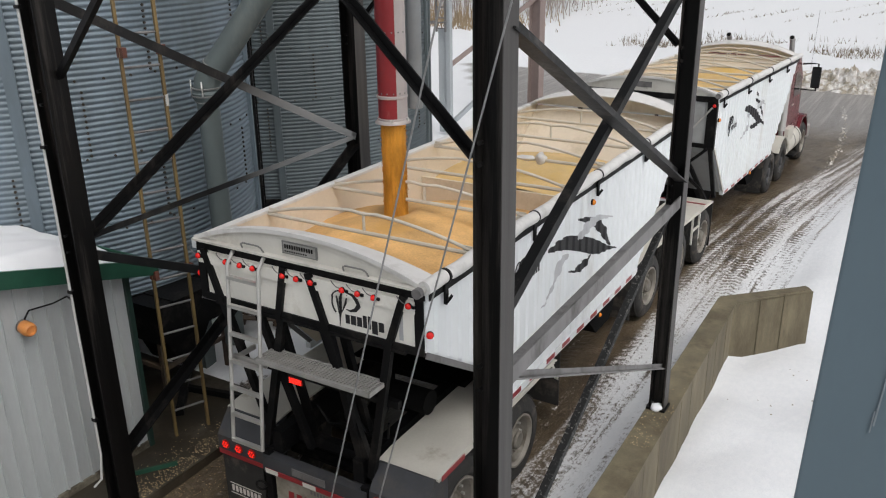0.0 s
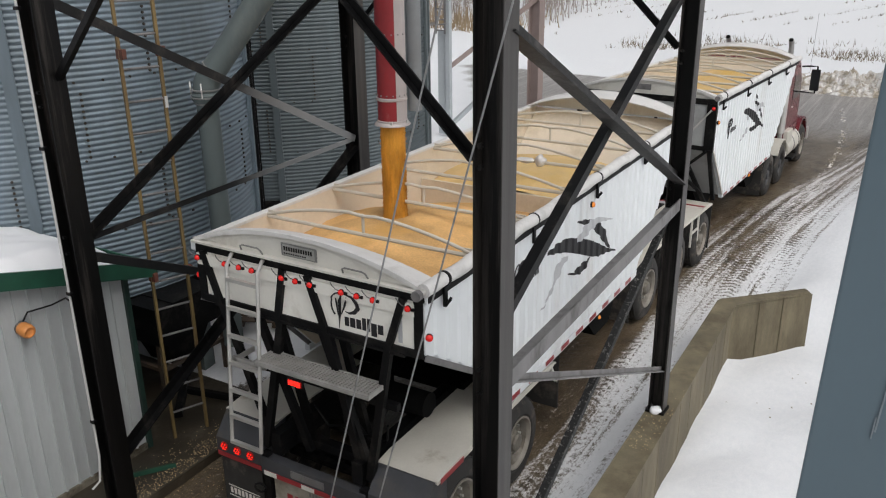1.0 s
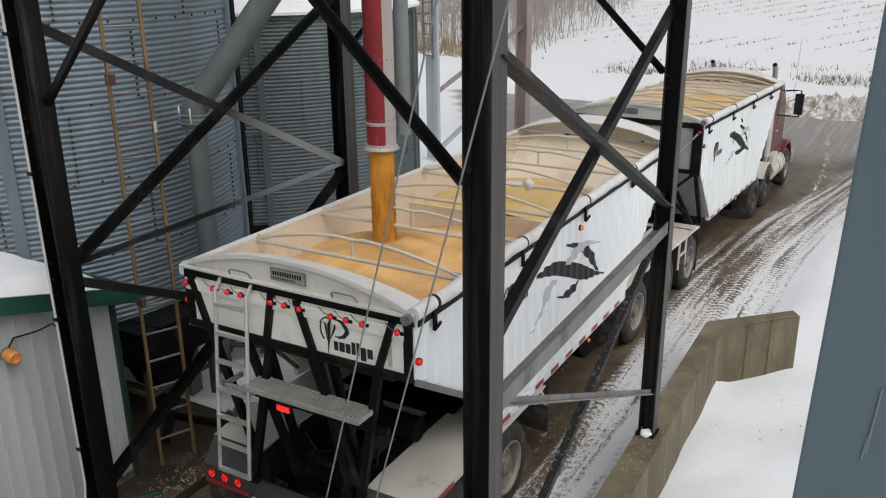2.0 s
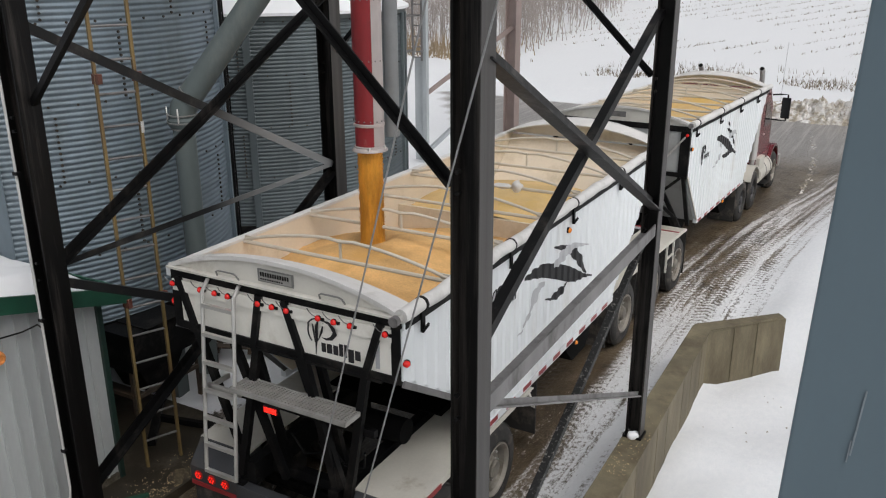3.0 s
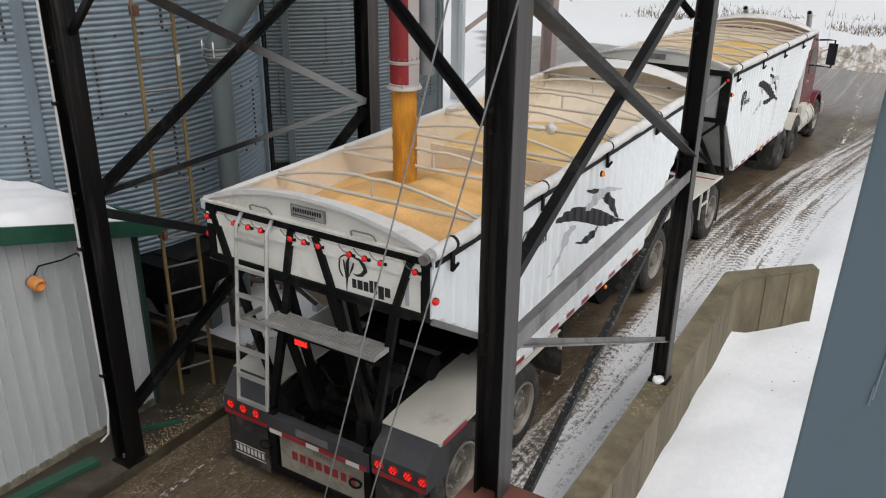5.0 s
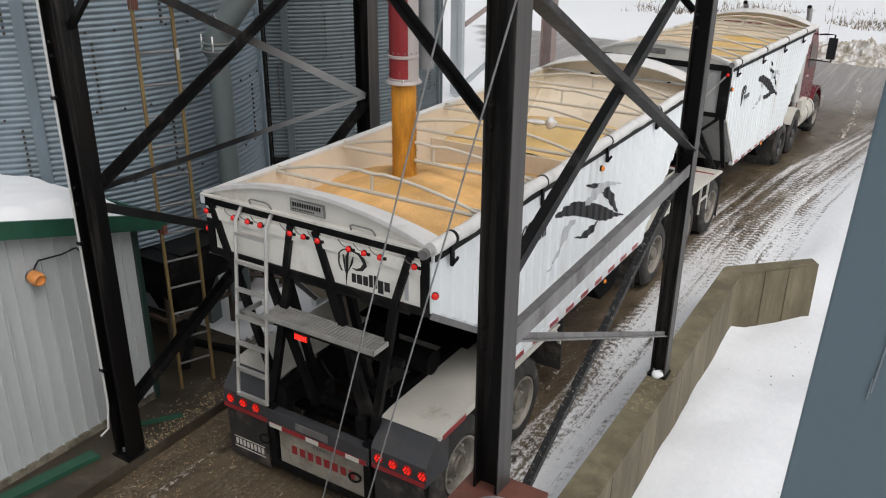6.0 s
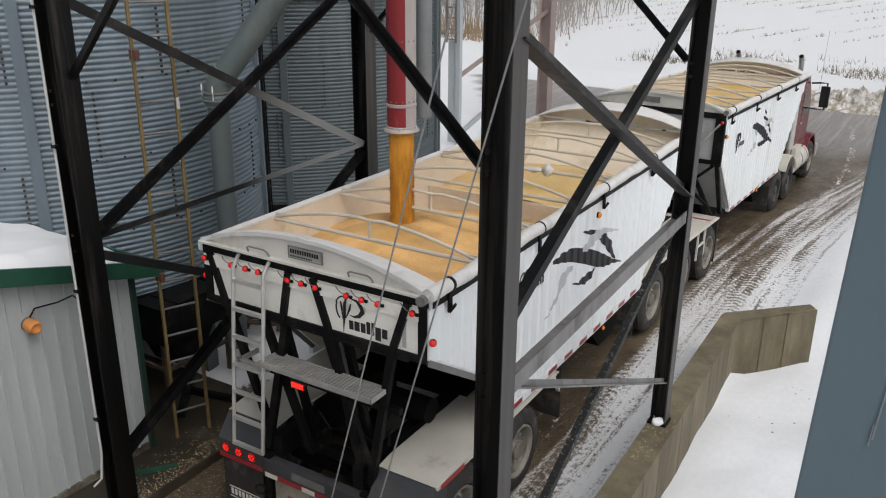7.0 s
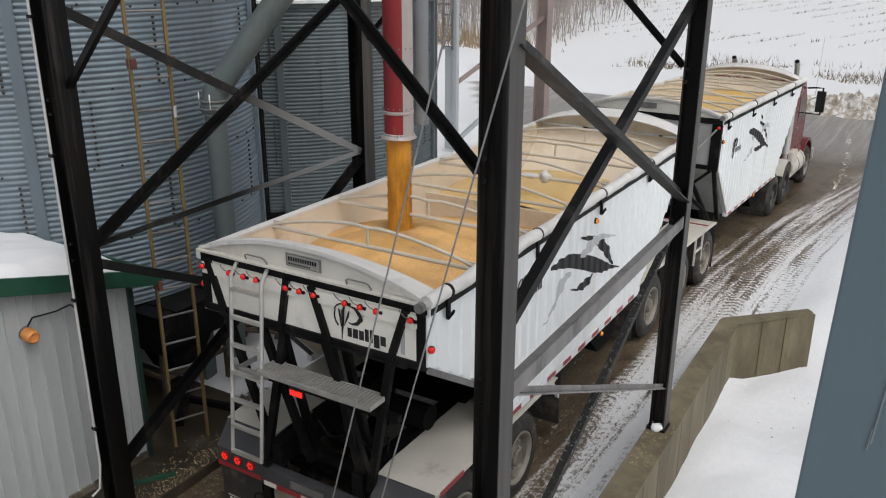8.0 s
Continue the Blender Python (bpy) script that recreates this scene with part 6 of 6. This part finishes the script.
# ---- the field: corn stubble and bare woods ----
def stubble():
    rnd = random.Random(21)
    verts, faces = [], []
    d = Vector((0.42, 0.91)).normalized()
    n = Vector((-d.y, d.x))
    for row in range(0, 46):
        off = row * 2.3 - 72
        for _ in range(900):
            u = rnd.uniform(-10, 150)
            p = d * u + n * (off + rnd.gauss(0, 0.07)) + Vector((-2, 46))
            x, y = p
            if y < road_edge_far(x) + 4.5 or x < -55:
                continue
            keep = noise.noise((x * 0.06, y * 0.1, 3.0))
            if keep < -0.18 or y < 50 and keep < 0.05:
                continue
            if x < -14 - 0.1 * y:
                continue
            z = ground_height(x, y) - 0.02
            h, w, a = rnd.uniform(0.08, 0.26), rnd.uniform(0.015, 0.04), rnd.random() * 3.14
            lean = Vector((rnd.gauss(0, 0.12), rnd.gauss(0, 0.12)))
            c = Vector((math.cos(a), math.sin(a))) * w
            k = len(verts)
            verts += [(x - c.x, y - c.y, z), (x + c.x, y + c.y, z), (x + lean.x, y + lean.y, z + h)]
            faces.append((k, k + 1, k + 2))
    for _ in range(9000):
        x, y = rnd.uniform(-11, 45), 37.2 + abs(rnd.gauss(0, 3.2))
        if noise.noise((x * 0.25, y * 0.4, 8.0)) < -0.08 - 0.01 * x:
            continue
        z = ground_height(x, y) - 0.02
        h, w, a = rnd.uniform(0.08, 0.42), rnd.uniform(0.012, 0.03), rnd.random() * 3.14
        c = Vector((math.cos(a), math.sin(a))) * w
        k = len(verts)
        verts += [(x - c.x, y - c.y, z), (x + c.x, y + c.y, z), (x + rnd.gauss(0, 0.1), y, z + h)]
        faces.append((k, k + 1, k + 2))
    me = bpy.data.meshes.new("corn_stubble")
    me.from_pydata(verts, [], faces)
    me.materials.append(M_STUBBLE)
    tagged(new("corn_stubble", me), "dry corn stubble in rows poking through the snow", "stubble", kind="stuff")


def woods():
    rnd = random.Random(33)
    verts, faces = [], []

    def stem(p, q, r):
        d = (q - p)
        a = Vector((1, 0, 0)) * r
        b = Vector((0, 1, 0)) * r
        k = len(verts)
        verts.extend([tuple(p + a), tuple(p - a * 0.5 + b), tuple(p - a * 0.5 - b), tuple(q)])
        faces.extend([(k, k + 1, k + 3), (k + 1, k + 2, k + 3), (k + 2, k, k + 3)])
    for _ in range(2600):
        y = 47 + 85 * rnd.random() ** 1.4
        x = -18.5 - 0.10 * (y - 46) - 55 * rnd.random() ** 1.3 + rnd.gauss(0, 1.2)
        z = ground_height(x, y) - 0.1
        h = rnd.uniform(2.5, 7)
        p = Vector((x, y, z))
        q = p + Vector((rnd.gauss(0, 0.5), rnd.gauss(0, 0.5), h))
        stem(p, q, rnd.uniform(0.02, 0.045))
        for _ in range(14):
            s = rnd.uniform(0.2, 0.9)
            b = p.lerp(q, s)
            stem(b, b + Vector((rnd.gauss(0, 1), rnd.gauss(0, 1), rnd.uniform(0.5, 1.8))), 0.018)
    me = bpy.data.meshes.new("bare_woods")
    me.from_pydata(verts, [], faces)
    me.materials.append(M_BARK)
    tagged(new("bare_woods", me), "grey-brown bare woods on the snowy hillside", "woods", kind="stuff")


def brush():
    rnd = random.Random(8)
    verts, faces = [], []
    for _ in range(1100):
        t = rnd.random()
        x, y = -36 + 17 * t + rnd.gauss(0, 1.2), 40 + 3 * (1 - t) + abs(rnd.gauss(0, 3.5))
        z = ground_height(x, y) - 0.05
        h = rnd.uniform(0.5, 1.7)
        k = len(verts)
        w = rnd.uniform(0.02, 0.05)
        verts += [(x - w, y, z), (x + w, y, z), (x + rnd.gauss(0, 0.3), y + rnd.gauss(0, 0.3), z + h)]
        faces.append((k, k + 1, k + 2))
    me = bpy.data.meshes.new("dry_brush")
    me.from_pydata(verts, [], faces)
    me.materials.append(M_STRAW)
    tagged(new("dry_brush", me), "dry straw-brown brush along the road", "brush", kind="stuff")


M_STUBBLE = surface("dry_stubble", (0.2, 0.165, 0.12), 0.9, 0.0, 0.4, 2, 30, 0.0)
# Bark lightened: distance haze on the hillside is put into its colour.
M_BARK = surface("haze_paled_bark", (0.34, 0.305, 0.285), 0.9, 0.0, 0.3, 0.5, 10, 0.0)
M_STRAW = surface("straw_brush", (0.33, 0.25, 0.16), 0.9, 0.0, 0.3, 0.5, 10, 0.0)
stubble()
woods()
brush()


def dirty_pile():
    """Ploughed, earth-stained snow heaped at the edge of the road."""
    bm = bmesh.new()
    nx, ny = 150, 60
    g = []
    for j in range(ny + 1):
        row = []
        for i in range(nx + 1):
            u, v = i / nx * 2 - 1, j / ny * 2 - 1
            x, y = 4.2 + 5.2 * u, 31.9 + 1.4 * v
            h = max(0.0, 1 - u * u) ** 0.6 * max(0.0, 1 - v * v) * 0.55
            h *= 0.7 + 0.5 * noise.noise((x * 1.3, y * 1.6, 2.0)) + 0.7 * noise.noise((x * 3.5, y * 3.5, 6.0)) + 0.6 * noise.noise((x * 9, y * 9, 4.0))
            row.append(bm.verts.new((x, y, ground_height(x, y) - 0.06 + max(0, h))))
        g.append(row)
    for j in range(ny):
        for i in range(nx):
            bm.faces.new((g[j][i], g[j][i + 1], g[j + 1][i + 1], g[j + 1][i]))
    solo("dirty_snow_pile", bm, M_DIRTY_SNOW, "earth-stained ploughed snow heaped beside the road", "snow pile", (4.2, 31.9, 0), kind="stuff")


dirty_pile()


def grain_boot():
    """The dark intake boot and its stand under the bins."""
    b = thing("intake_boot", "dark rusty grain intake boot on a steel stand under the bins", "machine", (-3.6, 1.5, 0.2))
    part("boot_body", prism([(0.95, 0.95), (2.1, 0.95), (2.1, 1.25), (1.75, 1.45), (0.95, 1.45)], "x", -4.0, -3.25), M_FRAME, b)
    part("boot_chute", prism([(1.1, 0.95), (1.9, 0.95), (1.6, 0.5), (1.3, 0.5)], "x", -3.9, -3.35), M_FRAME, b)
    for x in (-4.0, -3.3):
        for y in (0.98, 2.05):
            part("stand_leg", bar((x, y, 0.15), (x, y, 0.96), 0.06, 0.06), M_RUSTY, b)
    part("stand_rail", bar((-3.28, 0.98, 0.6), (-3.28, 2.05, 0.6), 0.05, 0.05), M_RUSTY, b)
    part("stand_rail", bar((-4.0, 0.96, 0.62), (-3.3, 0.96, 0.62), 0.05, 0.05), M_RUSTY, b)
    part("cover_plate", box(-3.8, -3.2, 1.2, 1.9, 1.455, 1.47), M_FRAME, b, "dark cover plate")


M_RUSTY = surface("rusty_stand_steel", (0.06, 0.045, 0.035), 0.7, 0.1, 0.4, 6, 40, 0.15, (0.13, 0.085, 0.05), 0.58)
grain_boot()
pallet = thing("wooden_pallet", "snow-dusted broken pallet leaning by the bins", "pallet", m=pose(-3.5, 3.3, 0.36, 0, 6, 35))
for k in range(5):
    part("board", box(-0.5, 0.5, -0.42 + 0.19 * k, -0.29 + 0.19 * k, 0.08, 0.1), M_RUSTY, pallet)
for x in (-0.45, 0.0, 0.42):
    part("stringer", box(x, x + 0.05, -0.42, 0.47, 0.0, 0.08), M_RUSTY, pallet)
